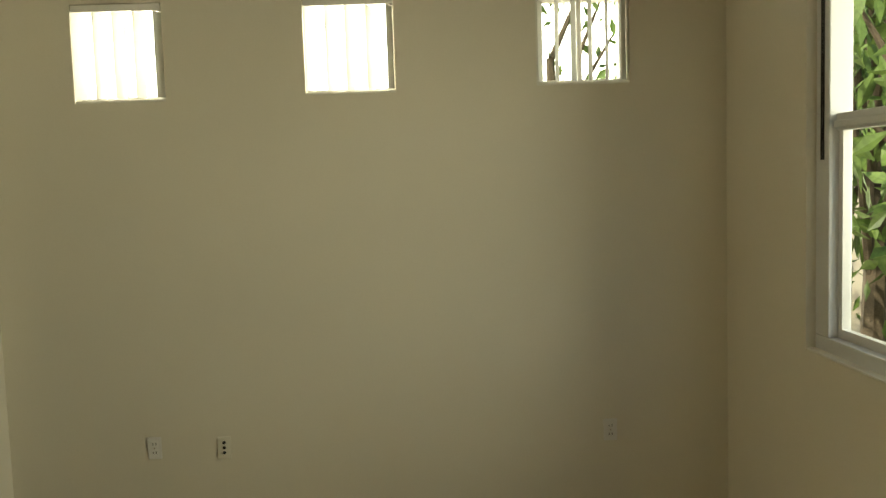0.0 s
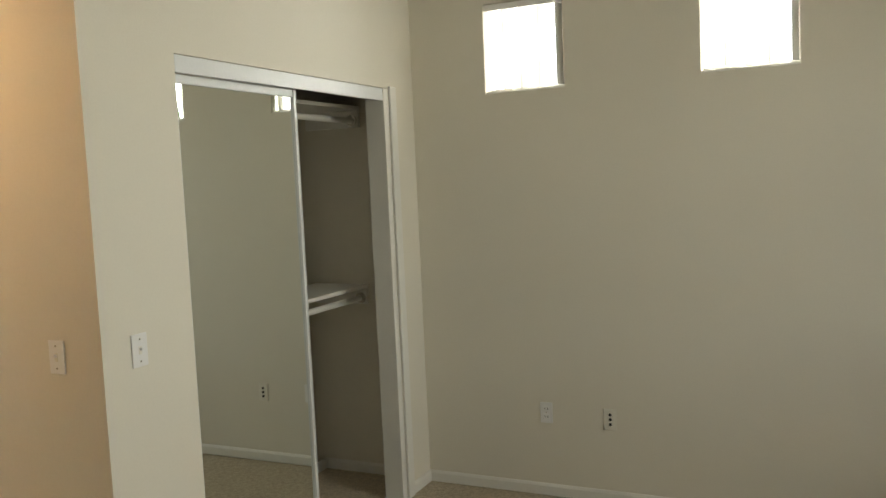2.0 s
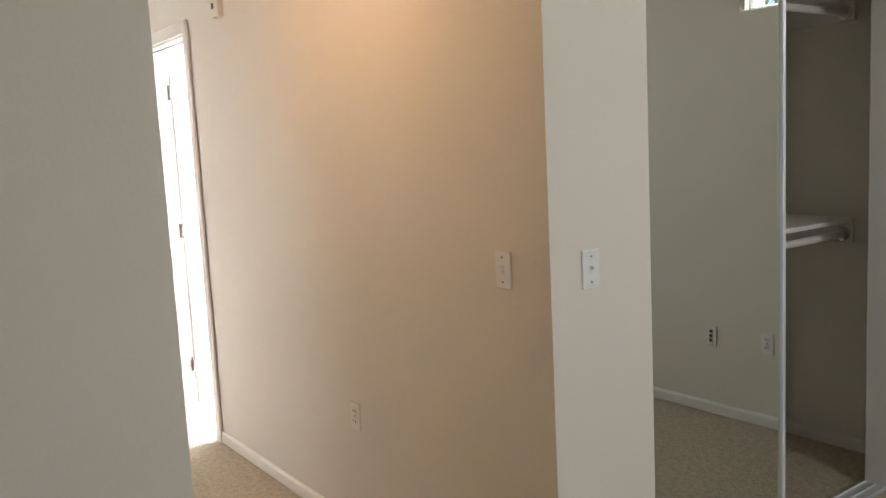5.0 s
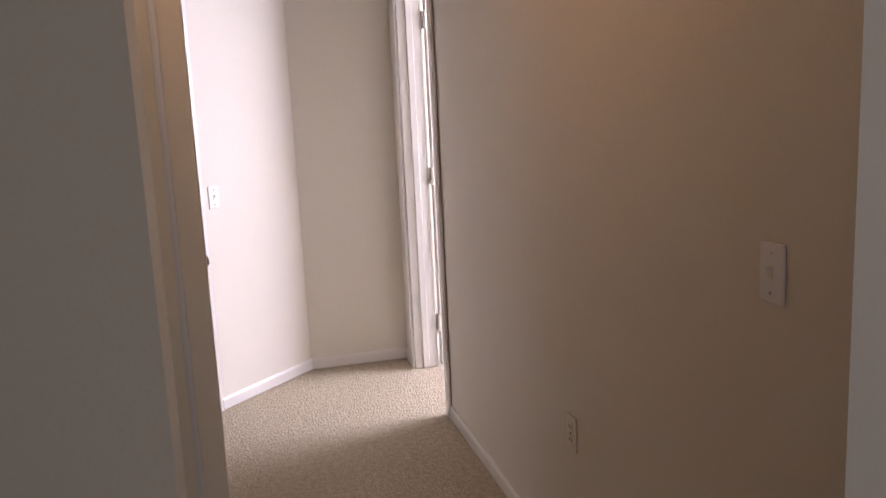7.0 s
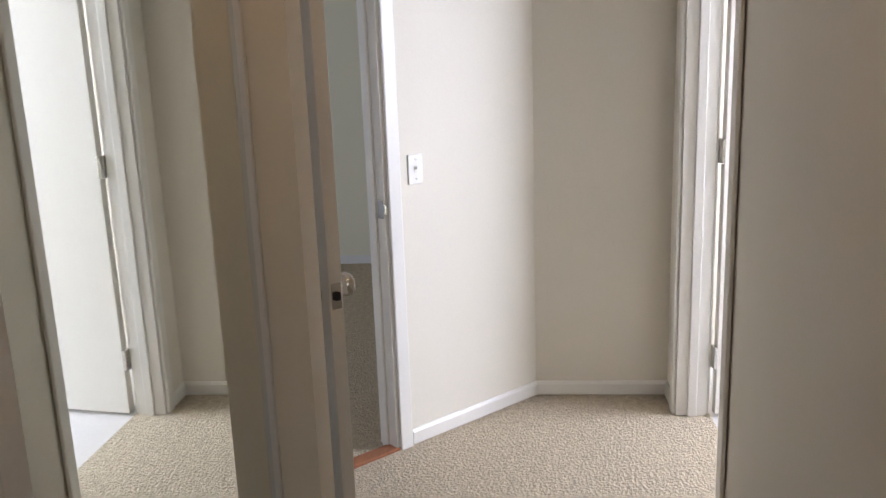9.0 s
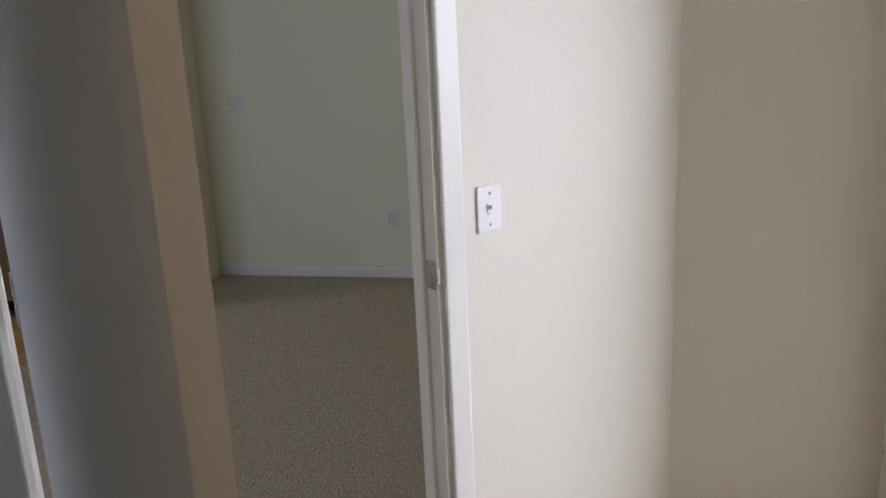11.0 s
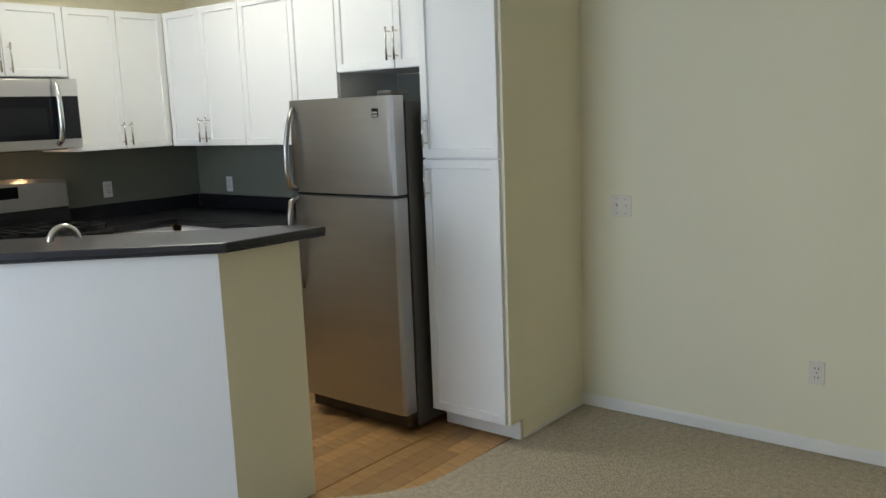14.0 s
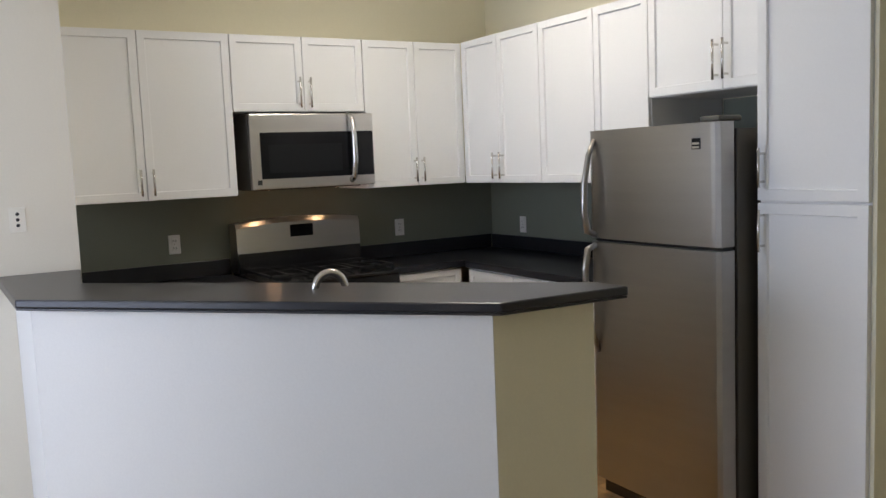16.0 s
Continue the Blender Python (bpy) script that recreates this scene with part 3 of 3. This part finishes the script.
mirror_door("mirror_door", hc @ pose(0.615, 0.114, 0.018), 0.70, 1.985, "mirrored sliding door behind the other one in the hall", 0.03, 0.02)

# ---- kitchen ----


def pull(parent, x, y, z0, z1):
    h = part("handle", tube([(x, y - 0.032, z0), (x, y - 0.032, z1)], 0.0055, 10), CHROME, parent, "satin nickel bar pull", True)
    for z in (z0 + 0.02, z1 - 0.02):
        part("post", tube([(x, y + 0.001, z), (x, y - 0.032, z)], 0.0045, 8), CHROME, h)


def shaker(x0, x1, z0, z1, y=-0.02):
    """A framed door with a sunk panel, front towards -y."""
    bm = boxes((x0, x1, y, 0, z0, z1), bevel=0.0015)
    bmesh.ops.recalc_face_normals(bm, faces=bm.faces)
    face = max(bm.faces, key=lambda f: (-f.normal.y > 0.9, f.calc_area()))
    bmesh.ops.inset_region(bm, faces=[face], thickness=0.052, depth=0.0)
    bmesh.ops.inset_region(bm, faces=[face], thickness=0.004, depth=-0.010)
    return bm


def cabinet(name, m, w, d, z0, z1, edges, pulls, label, toe=0.0, rows=None):
    """Front at local y = 0, body behind. edges: where doors meet; pulls: x of each pull, with z0 and z1."""
    ob = base(name, m, label, "cabinet", "kitchen cabinets")
    spans = [(0, w, 0.0, d, z0 + toe, z1)]
    if toe:
        spans.append((0, w, 0.095, d, z0, z0 + toe))
    part("body", boxes(*spans), CABINET, ob)
    k = 0
    for r0, r1 in rows or [(z0 + toe, z1)]:
        for a, b in zip(edges, edges[1:]):
            dr = part("door", shaker(a + 0.002, b - 0.002, r0 + 0.003, r1 - 0.003), CABINET, ob)
            if k < len(pulls) and pulls[k]:
                pull(dr, pulls[k][0], -0.02, pulls[k][1], pulls[k][2])
            k += 1
    return ob


def north(x):
    """Front faces north; local x runs west from x."""
    return pose(x, -7.985, 0, 0, 0, 180)


UP0, UP1 = 1.365, 2.20
cabinet("wall_cabinet", north(-3.134), 0.831, 0.39, UP0, UP1, (0.0, 0.375, 0.831), ((0.345, 1.39, 1.52), (0.405, 1.39, 1.52)), "white shaker wall cabinet with two doors beside the microwave")
cabinet("wall_cabinet", north(-3.967), 0.751, 0.39, 1.80, UP1, (0.0, 0.395, 0.751), ((0.365, 1.82, 1.98), (0.425, 1.82, 1.98)), "short white shaker wall cabinet above the microwave")
cabinet("wall_cabinet", north(-4.72), 0.655, 0.39, UP0, UP1, (0.0, 0.33, 0.655), ((0.305, 1.39, 1.53), (0.355, 1.39, 1.53)), "white shaker wall cabinet between microwave and corner")


def east(y, x=-5.38):
    """Front faces east; local x runs north from y."""
    return pose(x, y, 0, 0, 0, 90)


cabinet("wall_cabinet", east(-7.96), 0.765, 0.46, UP0, UP1, (0.02, 0.39, 0.765), ((0.355, 1.39, 1.54), (0.425, 1.39, 1.54)), "white shaker wall cabinet with two doors on the side wall")
cabinet("wall_cabinet", east(-7.193), 0.786, 0.46, UP0, UP1, (0.0, 0.426, 0.786), (None, None), "white shaker wall cabinet beside the refrigerator")
cabinet("wall_cabinet", east(-6.405), 0.735, 0.46, 1.74, UP1, (0.0, 0.41, 0.735), ((0.385, 1.78, 1.94), (0.435, 1.78, 1.94)), "short white shaker wall cabinet above the refrigerator")
cabinet("pantry_cabinet", pose(-5.173, -5.668, 0, 0, 0, 90), 0.425, 0.665, 0.0, 2.62, (0.0, 0.425), ((0.03, 1.13, 1.28), (0.03, 1.36, 1.50)), "tall white shaker pantry cabinet with two doors", 0.10, [(0.10, 1.307), (1.310, 2.62)])
solid("pantry_side_wall", boxes((KX + 0.001, -5.173, -5.242, -5.228, 0.101, 2.899), (KX + 0.001, -5.27, -5.242, -5.228, 0, 0.10)), YELLOW, "pale yellow painted side wall of the pantry", "wall", "structure")
solid("pantry_kick_board", boxes((-5.262, -5.250, -5.662, -5.228, 0.004, 0.095), bevel=0.002), TRIM, "white painted kick board under the pantry", "kick board", "structure")
skirting((KX, -5.228), (-5.272, -5.228), 0.02, 0.004)


def base_unit(m, w, n, label):
    ob = base("base_cabinet", m, label, "cabinet", "base cabinets")
    part("body", boxes((0, w, 0, 0.485, 0.10, 0.87), (0, w, 0.07, 0.485, 0.006, 0.10)), CABINET, ob)
    step = w / n
    for i in range(n):
        dr = part("drawer", shaker(i * step + 0.003, (i + 1) * step - 0.003, 0.70, 0.862), CABINET, ob)
        pull(dr, (i + 0.5) * step, -0.02, 0.755, 0.80)
        dr = part("door", shaker(i * step + 0.003, (i + 1) * step - 0.003, 0.105, 0.694), CABINET, ob)
        pull(dr, i * step + (0.04 if i % 2 else step - 0.04), -0.02, 0.52, 0.66)
    return ob


base_unit(pose(-3.134, -7.885, 0, 0, 0, 180), 0.88, 2, "white base cabinet under the black counter by the range")
base_unit(pose(-4.79, -7.885, 0, 0, 0, 180), 0.47, 1, "white base cabinet between range and corner")
base_unit(pose(-5.275, -7.78, 0, 0, 0, 90), 1.34, 3, "white base cabinets along the side wall")
solid("worktop", slab([(-3.134, KY + 0.008), (-4.017, KY + 0.008), (-4.017, -7.855), (-3.134, -7.855)], 0.872, 0.91, 0.006), LAMINATE, "short black laminate worktop beside the range", "worktop")
solid("worktop", slab([(-4.785, KY + 0.008), (KX + 0.008, KY + 0.008), (KX + 0.008, -6.43), (-5.245, -6.43), (-5.245, -7.80), (-5.30, -7.855), (-4.785, -7.855)][::-1], 0.872, 0.91, 0.006), LAMINATE, "black laminate corner worktop with a raised back edge", "worktop")
solid("upstand", boxes((-4.017, -3.136, KY + 0.009, KY + 0.029, 0.911, 1.0), bevel=0.004), LAMINATE, "black laminate upstand behind the worktop", "upstand")
solid("upstand", boxes((KX + 0.030, -4.787, KY + 0.009, KY + 0.029, 0.911, 1.0), bevel=0.004), LAMINATE, "black laminate upstand along the kitchen wall", "upstand")
solid("upstand", boxes((KX + 0.009, KX + 0.029, KY + 0.030, -6.44, 0.911, 1.0), bevel=0.004), LAMINATE, "black laminate upstand along the side wall", "upstand")

# microwave: local x west, front towards north
mw = base("microwave", pose(-4.038, -7.955, 1.39, 0, 0, 180) @ Matrix.Diagonal((0.95, 1, 1, 1)), "stainless over-the-range microwave with a black glass door", "microwave")
part("body", boxes((0, 0.755, 0.03, 0.40, 0.0, 0.398), bevel=0.003), FRIDGESIDE, mw)
part("front_panel", boxes((0, 0.755, -0.012, 0.029, 0.0, 0.398), bevel=0.006), LITSTEEL, mw)
dw = part("door_glass", boxes((0.055, 0.748, -0.0155, -0.0125, 0.055, 0.30), bevel=0.0015), GLASSBLACK, mw, "black glass door")
part("window_mesh", boxes((0.10, 0.545, -0.0175, -0.016, 0.085, 0.235), bevel=0.0005), material("dark_grey_mesh", (0.014, 0.015, 0.016), 0.25, spec=0.2), dw)
part("handle", tube([(0.60, -0.013, 0.392), (0.603, -0.045, 0.36), (0.606, -0.06, 0.27), (0.606, -0.06, 0.14), (0.603, -0.045, 0.05), (0.60, -0.013, 0.028)], 0.017, 12), CHROME, mw, "curved stainless handle", True)
part("badge", boxes((0.03, 0.055, -0.0145, -0.0123, 0.025, 0.05)), DARK, mw)
part("vent_grille", boxes(*[(0.05 + i * 0.05, 0.085 + i * 0.05, 0.05, 0.35, -0.006, 0.002) for i in range(13)]), DARK, mw)

for lx in (0.16, 0.58):
    part("task_light", lathe([(0.03, -0.001), (0.03, -0.008), (0.0, -0.010)], 16, Matrix.Translation((lx, 0.175, 0))), BULB, mw, "small warm cooktop light")
    lamp("cooktop_bulb", "POINT", pose(-4.023 - lx, -8.13, 1.375), 0.4, (1.0, 0.55, 0.28), (0.02,))

# range
rg = base("gas_range", pose(-4.023, -7.745, 0, 0, 0, 180), "freestanding black gas range with a stainless control panel", "range")
part("body", boxes((0.0, 0.755, 0.0, 0.60, 0.02, 0.895), bevel=0.004), BLACK, rg)
part("oven_door", boxes((0.01, 0.745, -0.03, -0.001, 0.20, 0.76), bevel=0.006), STEEL, rg)
part("oven_window", boxes((0.14, 0.615, -0.033, -0.0305, 0.32, 0.62), bevel=0.001), GLASSBLACK, rg)
part("oven_handle", tube([(0.06, -0.075, 0.72), (0.695, -0.075, 0.72)], 0.012), STEEL, rg, "", True)
part("drawer", boxes((0.01, 0.745, -0.025, -0.001, 0.04, 0.19), bevel=0.006), STEEL, rg)
part("cooktop", boxes((0.0, 0.755, -0.01, 0.60, 0.896, 0.915), bevel=0.005), BLACK, rg)
bg = bmesh.new()
prof = [(0.53, 0.916), (0.495, 1.03), (0.50, 1.17), (0.515, 1.195), (0.635, 1.195), (0.635, 0.916)]
lows = []
for i in range(9):
    x = 0.0 + 0.755 * i / 8
    arch = 0.022 * (1 - ((i - 4) / 4) ** 2)
    lows.append([bg.verts.new((x, y, z + (arch if z > 1.1 else 0))) for y, z in prof])
for a, b in zip(lows, lows[1:]):
    for k in range(6):
        bg.faces.new((a[k], a[(k + 1) % 6], b[(k + 1) % 6], b[k]))
bg.faces.new(lows[0])
bg.faces.new(lows[-1][::-1])
panel = part("backguard", bg, LITSTEEL, rg, "stainless backguard with a small display")
part("display", boxes((0.315, 0.455, 0.492, 0.496, 1.105, 1.175), bevel=0.001), GLASSBLACK, panel)
part("lower_backguard", boxes((0.004, 0.751, 0.488, 0.494, 0.917, 1.03)), BLACK, panel)
for i in range(5):
    part("knob", lathe([(0.02, 0), (0.018, 0.025), (0.0, 0.026)], 16, Matrix.Translation((0.1 + i * 0.14, -0.001, 0.83)) @ Matrix.Rotation(math.pi / 2, 4, "X")), STEEL, rg)
for gx in (0.02, 0.27, 0.52):
    bars = [(gx, gx + 0.215, y, y + 0.012, 0.935, 0.95) for y in (0.03, 0.235, 0.45)] + [(x, x + 0.012, 0.03, 0.462, 0.935, 0.95) for x in (gx, gx + 0.1, gx + 0.203)]
    bars += [(x, x + 0.012, y, y + 0.012, 0.915, 0.935) for x in (gx, gx + 0.203) for y in (0.03, 0.45)]
    part("grate", boxes(*bars, bevel=0.002), BLACK, rg, "black cast-iron grate")
    for y in (0.13, 0.34):
        part("burner", lathe([(0.045, 0.915), (0.045, 0.925), (0.035, 0.932), (0.0, 0.932)], 20, Matrix.Translation((gx + 0.107, y, 0))), BLACK, rg)

# refrigerator: local x north, front towards east
FW = 0.70
fr = base("refrigerator", pose(-5.075, -6.40, 0, 0, 0, 90), "stainless top-freezer refrigerator with dark grey sides", "refrigerator")
part("body", boxes((0.0, FW, 0.012, 0.72, 0.03, 1.575), bevel=0.004), FRIDGESIDE, fr, "dark grey cabinet")


def fridge_door(z0, z1, name):
    """Stainless skin, gently bowed, over a dark edge."""
    bm = bmesh.new()
    n, front, back = 40, [], []
    for i in range(n + 1):
        u = i / n
        x = 0.004 + (FW - 0.008) * u
        y = -0.078 - 0.006 * (1 - (2 * u - 1) ** 2) + 0.010 * max(0, (abs(2 * u - 1) - 0.93) / 0.07) ** 2
        front.append([bm.verts.new((x, y, z)) for z in (z0, z1)])
        back.append([bm.verts.new((x, 0.0, z)) for z in (z0, z1)])
    for i in range(n):
        for f, g in ((front[i], front[i + 1]), (back[i + 1], back[i])):
            bm.faces.new((f[0], g[0], g[1], f[1]))
        for k in (0, 1):
            bm.faces.new((front[i][k], front[i + 1][k], back[i + 1][k], back[i][k]))
    for e in (0, n):
        bm.faces.new((front[e][0], front[e][1], back[e][1], back[e][0]))
    return part(name, bm, STEEL, fr, "brushed stainless door")


top_door = fridge_door(1.15, 1.60, "freezer_door")
low_door = fridge_door(0.10, 1.135, "fresh_food_door")
part("gasket", boxes((0.012, FW - 0.012, -0.05, 0.012, 1.128, 1.157)), BLACK, fr)
part("toe_grille", boxes((0.01, FW - 0.01, -0.03, 0.012, 0.02, 0.095), bevel=0.003), BLACK, fr)
part("hinge_cover", boxes((FW - 0.10, FW - 0.01, -0.07, 0.05, 1.601, 1.622), bevel=0.006), FRIDGESIDE, fr)
part("handle", tube([(0.035, -0.078, 1.165), (0.035, -0.121, 1.18), (0.035, -0.138, 1.26), (0.036, -0.134, 1.38), (0.04, -0.111, 1.50), (0.044, -0.081, 1.565)], [0.013, 0.015, 0.015, 0.014, 0.012, 0.009]), STEEL, top_door, "long curved stainless handle", True)
part("handle", tube([(0.035, -0.078, 1.12), (0.035, -0.121, 1.105), (0.035, -0.138, 1.02), (0.036, -0.134, 0.90), (0.04, -0.111, 0.76), (0.044, -0.081, 0.66)], [0.013, 0.015, 0.015, 0.014, 0.012, 0.009]), STEEL, low_door, "long curved stainless handle", True)
part("badge", boxes((FW - 0.125, FW - 0.085, -0.0835, -0.079, 1.505, 1.545), bevel=0.001), GLASSBLACK, top_door)
part("badge_plate", boxes((FW - 0.122, FW - 0.088, -0.0843, -0.0836, 1.508, 1.516), (FW - 0.122, FW - 0.088, -0.0843, -0.0836, 1.522, 1.53)), CHROME, top_door)
for x in (0.05, FW - 0.05):
    for y in (0.04, 0.66):
        part("foot", lathe([(0.018, 0.006), (0.018, 0.012), (0.012, 0.012), (0.012, 0.04)], 12, Matrix.Translation((x, y, 0))), BLACK, fr)

# ---- bar ----
A, B, C = Vector((-3.96, -5.63)), Vector((-2.86, -6.79)), Vector((-4.34, -5.632))
along = (B - A).normalized()
inward = Vector((along.y, -along.x))
if inward.dot(Vector((-1, -1))) < 0:
    inward = -inward
W = 0.125
inner_a = A + inward * W + along * (-W * 0.41)
hw = base("bar_wall", pose(0, 0, 0), "painted slanted half wall under the bar top, coloured whiter for daylight", "half wall", "", "structure")
part("long_face", slab([tuple(A), tuple(B), tuple(B + inward * W), tuple(inner_a)], 0.0, 1.058), DAYLITPAINT, hw)
part("end_face", slab([tuple(A - along * 0.0008 - Vector((0.001, 0))), tuple(inner_a - Vector((0.001, 0))), (C.x, inner_a.y), tuple(C)], 0.0, 1.058), YELLOW, hw, "pale yellow painted end")
part("return_face", slab([tuple(B + along * 0.001), (B.x + 0.0, -7.598), (B.x - 0.12, -7.598), tuple(B + inward * W + along * 0.001)], 0.0, 1.058), DAYLITPAINT, hw)
skirting(tuple(A), (C.x, C.y), 0.05, 0.006)
skirting(tuple(B), tuple(A), 0.05, 0.006)
o = inward * -0.035
tip = (-4.41, -5.548)
bar_plan = [tuple(B + o + along * 0.03), (-2.80, -7.597), (-3.128, -7.597), (-3.055, -7.075), (-4.29, -5.79), (-4.40, -5.69), tip, (-3.955, -5.575)][::-1]
bt = base("bar_top", pose(-3.6, -6.4, 1.060), "black laminate bar top on the slanted half wall", "bar top")
part("top", slab([(x + 3.6, y + 6.4) for x, y in bar_plan], 0.008, 0.037, 0.006), LAMINATE, bt)
mid = Vector((-3.55, -6.45))
part("edge_band", slab([tuple((Vector((x, y)) - mid) * 0.997 + mid + Vector((3.6, 6.4))) for x, y in bar_plan], 0.0, 0.0078, 0.002), LAMINATE, bt, "dark underside edge band")

# lower counter and sink on the kitchen side of the bar
q0, q1 = A + inward * (W + 0.004) + along * 0.35, B + inward * (W + 0.004)
r0, r1 = q0 + inward * 0.58, q1 + inward * 0.42
solid("sink_worktop", slab([tuple(q0), tuple(q1), tuple(r1), tuple(r0)], 0.872, 0.91, 0.005), LAMINATE, "black laminate sink counter behind the bar", "worktop")
solid("sink_cabinet", slab([tuple(q0 + along * 0.02), tuple(q1 - along * 0.02), tuple(r1 - inward * 0.03 - along * 0.02), tuple(r0 - inward * 0.03 + along * 0.02)], 0.006, 0.868), CABINET, "white base cabinet under the sink", "cabinet")
fc = q0 + (q1 - q0) * 0.24 + inward * 0.09
fa = base("faucet", Matrix.Translation((fc.x, fc.y, 0.911)) @ Matrix.Rotation(math.atan2(inward.y, inward.x) - 0.96, 4, "Z"), "satin nickel gooseneck kitchen faucet", "faucet")
neck = [(0, 0, 0.02)] + [(0.052 - 0.052 * math.cos(a), 0, 0.175 + 0.06 * math.sin(a)) for a in [math.pi * i / 14 for i in range(15)]] + [(0.104, 0, 0.13)]
part("neck", tube(neck, 0.013, 14), CHROME, fa, "", True)
part("base_ring", lathe([(0.028, 0), (0.028, 0.012), (0.018, 0.03)], 20), CHROME, fa)
part("lever", tube([(0, 0.016, 0.06), (0, 0.05, 0.075), (0, 0.085, 0.10)], [0.008, 0.007, 0.006]), CHROME, fa)

# ---- outside ----
solid("ground", boxes((-60, 60, -60, 60, -0.5, -0.25)), SOIL, "dry sandy ground outside the windows", "ground", "structure")


back_mat = bpy.data.materials.new("hazy_white_sky")
back_mat.use_nodes = True
back_mat.node_tree.nodes["Principled BSDF"].inputs["Emission Color"].default_value = (1, 0.99, 0.96, 1)
back_mat.node_tree.nodes["Principled BSDF"].inputs["Emission Strength"].default_value = 5
solid("backdrop", boxes((-12, 5.6, 9.0, 9.1, -0.25, 9)), back_mat, "plain bright hazy sky behind the high windows", "backdrop", "structure")


def tree(x, y, z, height, spread, count, seed, label):
    rnd = random.Random(seed)
    ob = base("tree", pose(x, y, z), label, "tree", "garden trees")
    trunk = bmesh.new()
    limbs = [([(0, 0, 0), (0.05, 0.02, height * 0.3), (0.02, 0.06, height * 0.6)], [0.09, 0.07, 0.04])]
    ends = []
    for i in range(9):
        a, r = rnd.uniform(0, 6.28), spread * rnd.uniform(0.4, 0.9)
        z0 = height * rnd.uniform(0.25, 0.6)
        e = (r * math.cos(a), r * math.sin(a), z0 + height * rnd.uniform(0.1, 0.4))
        ends.append(e)
        limbs.append(([(0.03, 0.03, z0), (e[0] * 0.5, e[1] * 0.5, z0 + (e[2] - z0) * 0.6), e], [0.035, 0.022, 0.008]))
    for path, radii in limbs:
        piece = tube(path, radii, 7)
        me = bpy.data.meshes.new("limb")
        piece.to_mesh(me)
        piece.free()
        trunk.from_mesh(me)
        bpy.data.meshes.remove(me)
    part("trunk", trunk, BARK, ob)
    verts, faces = [], []
    for i in range(count):
        e = rnd.choice(ends)
        c = Vector((e[0] + rnd.gauss(0, spread * 0.3), e[1] + rnd.gauss(0, spread * 0.3), max(0.15, e[2] + rnd.gauss(0, height * 0.16))))
        q = Euler((rnd.uniform(0, 6), rnd.uniform(0, 6), rnd.uniform(0, 6))).to_matrix()
        s = rnd.uniform(0.05, 0.11)
        k = len(verts)
        verts += [tuple(c + q @ Vector(p)) for p in ((-s, 0, 0), (0, -s * 0.35, s * 0.08), (s, 0, 0), (0, s * 0.35, s * 0.08))]
        faces.append((k, k + 1, k + 2, k + 3))
    me = bpy.data.meshes.new("crown")
    me.from_pydata(verts, [], faces)
    me.materials.append(LEAF)
    crown = new("crown", me)
    crown.parent = ob


tree(4.9, 1.6, -0.25, 4.2, 1.1, 2600, 3, "leafy green garden tree outside the bedroom window")
tree(6.3, 3.9, -0.25, 4.6, 1.5, 3000, 5, "leafy green garden tree further from the house")
tree(3.2, 4.2, -0.25, 5.0, 1.2, 420, 8, "leafy green tree behind the small windows")
tree(7.2, 1.4, -0.25, 3.2, 1.4, 2400, 13, "bushy green garden tree beside the pale wall")
tree(5.6, 0.3, -0.25, 2.0, 0.9, 2200, 21, "low leafy garden shrub near the window")
tree(5.4, 3.0, -0.25, 3.4, 1.2, 3200, 34, "thick leafy garden tree")
tree(4.25, -0.15, -0.25, 3.6, 0.55, 500, 55, "slender tree with broad hanging leaves by the window")
solid("garden_wall", boxes((5.5, 14, 7.5, 7.7, -0.25, 1.4), (9.5, 9.7, -6, 7.49, -0.25, 1.4)), STUCCO, "pale stucco garden wall in the sun", "wall", "structure")

# ---- floor boards of the kitchen ----
boards = base("floor_boards", pose(0, 0, 0), "honey-coloured laminate boards of the kitchen floor", "floor", "", "structure")
bw, bl_ = 0.085, 0.95
bm = boxes((0.0008, bl_ - 0.0008, 0.0006, bw - 0.0006, -0.03, -0.002), bevel=0.0012)
board_mesh = mesh_of("board", bm, WOOD)
rnd = random.Random(4)
for j in range(37):
    y = -5.30 - (j + 1) * bw
    x = KX - rnd.uniform(0, bl_)
    while x < -3.0:
        cut = x + bl_
        line = -3.9 - (-5.63 - y) * -0.95
        if cut > KX and x < -3.2 and not (y > -5.64 and x > -4.6):
            b = new("board", board_mesh)
            b.parent = boards
            b.location = (x, y, -0.0045 if y > -5.72 or x > -4.6 else 0.0)
        x = cut
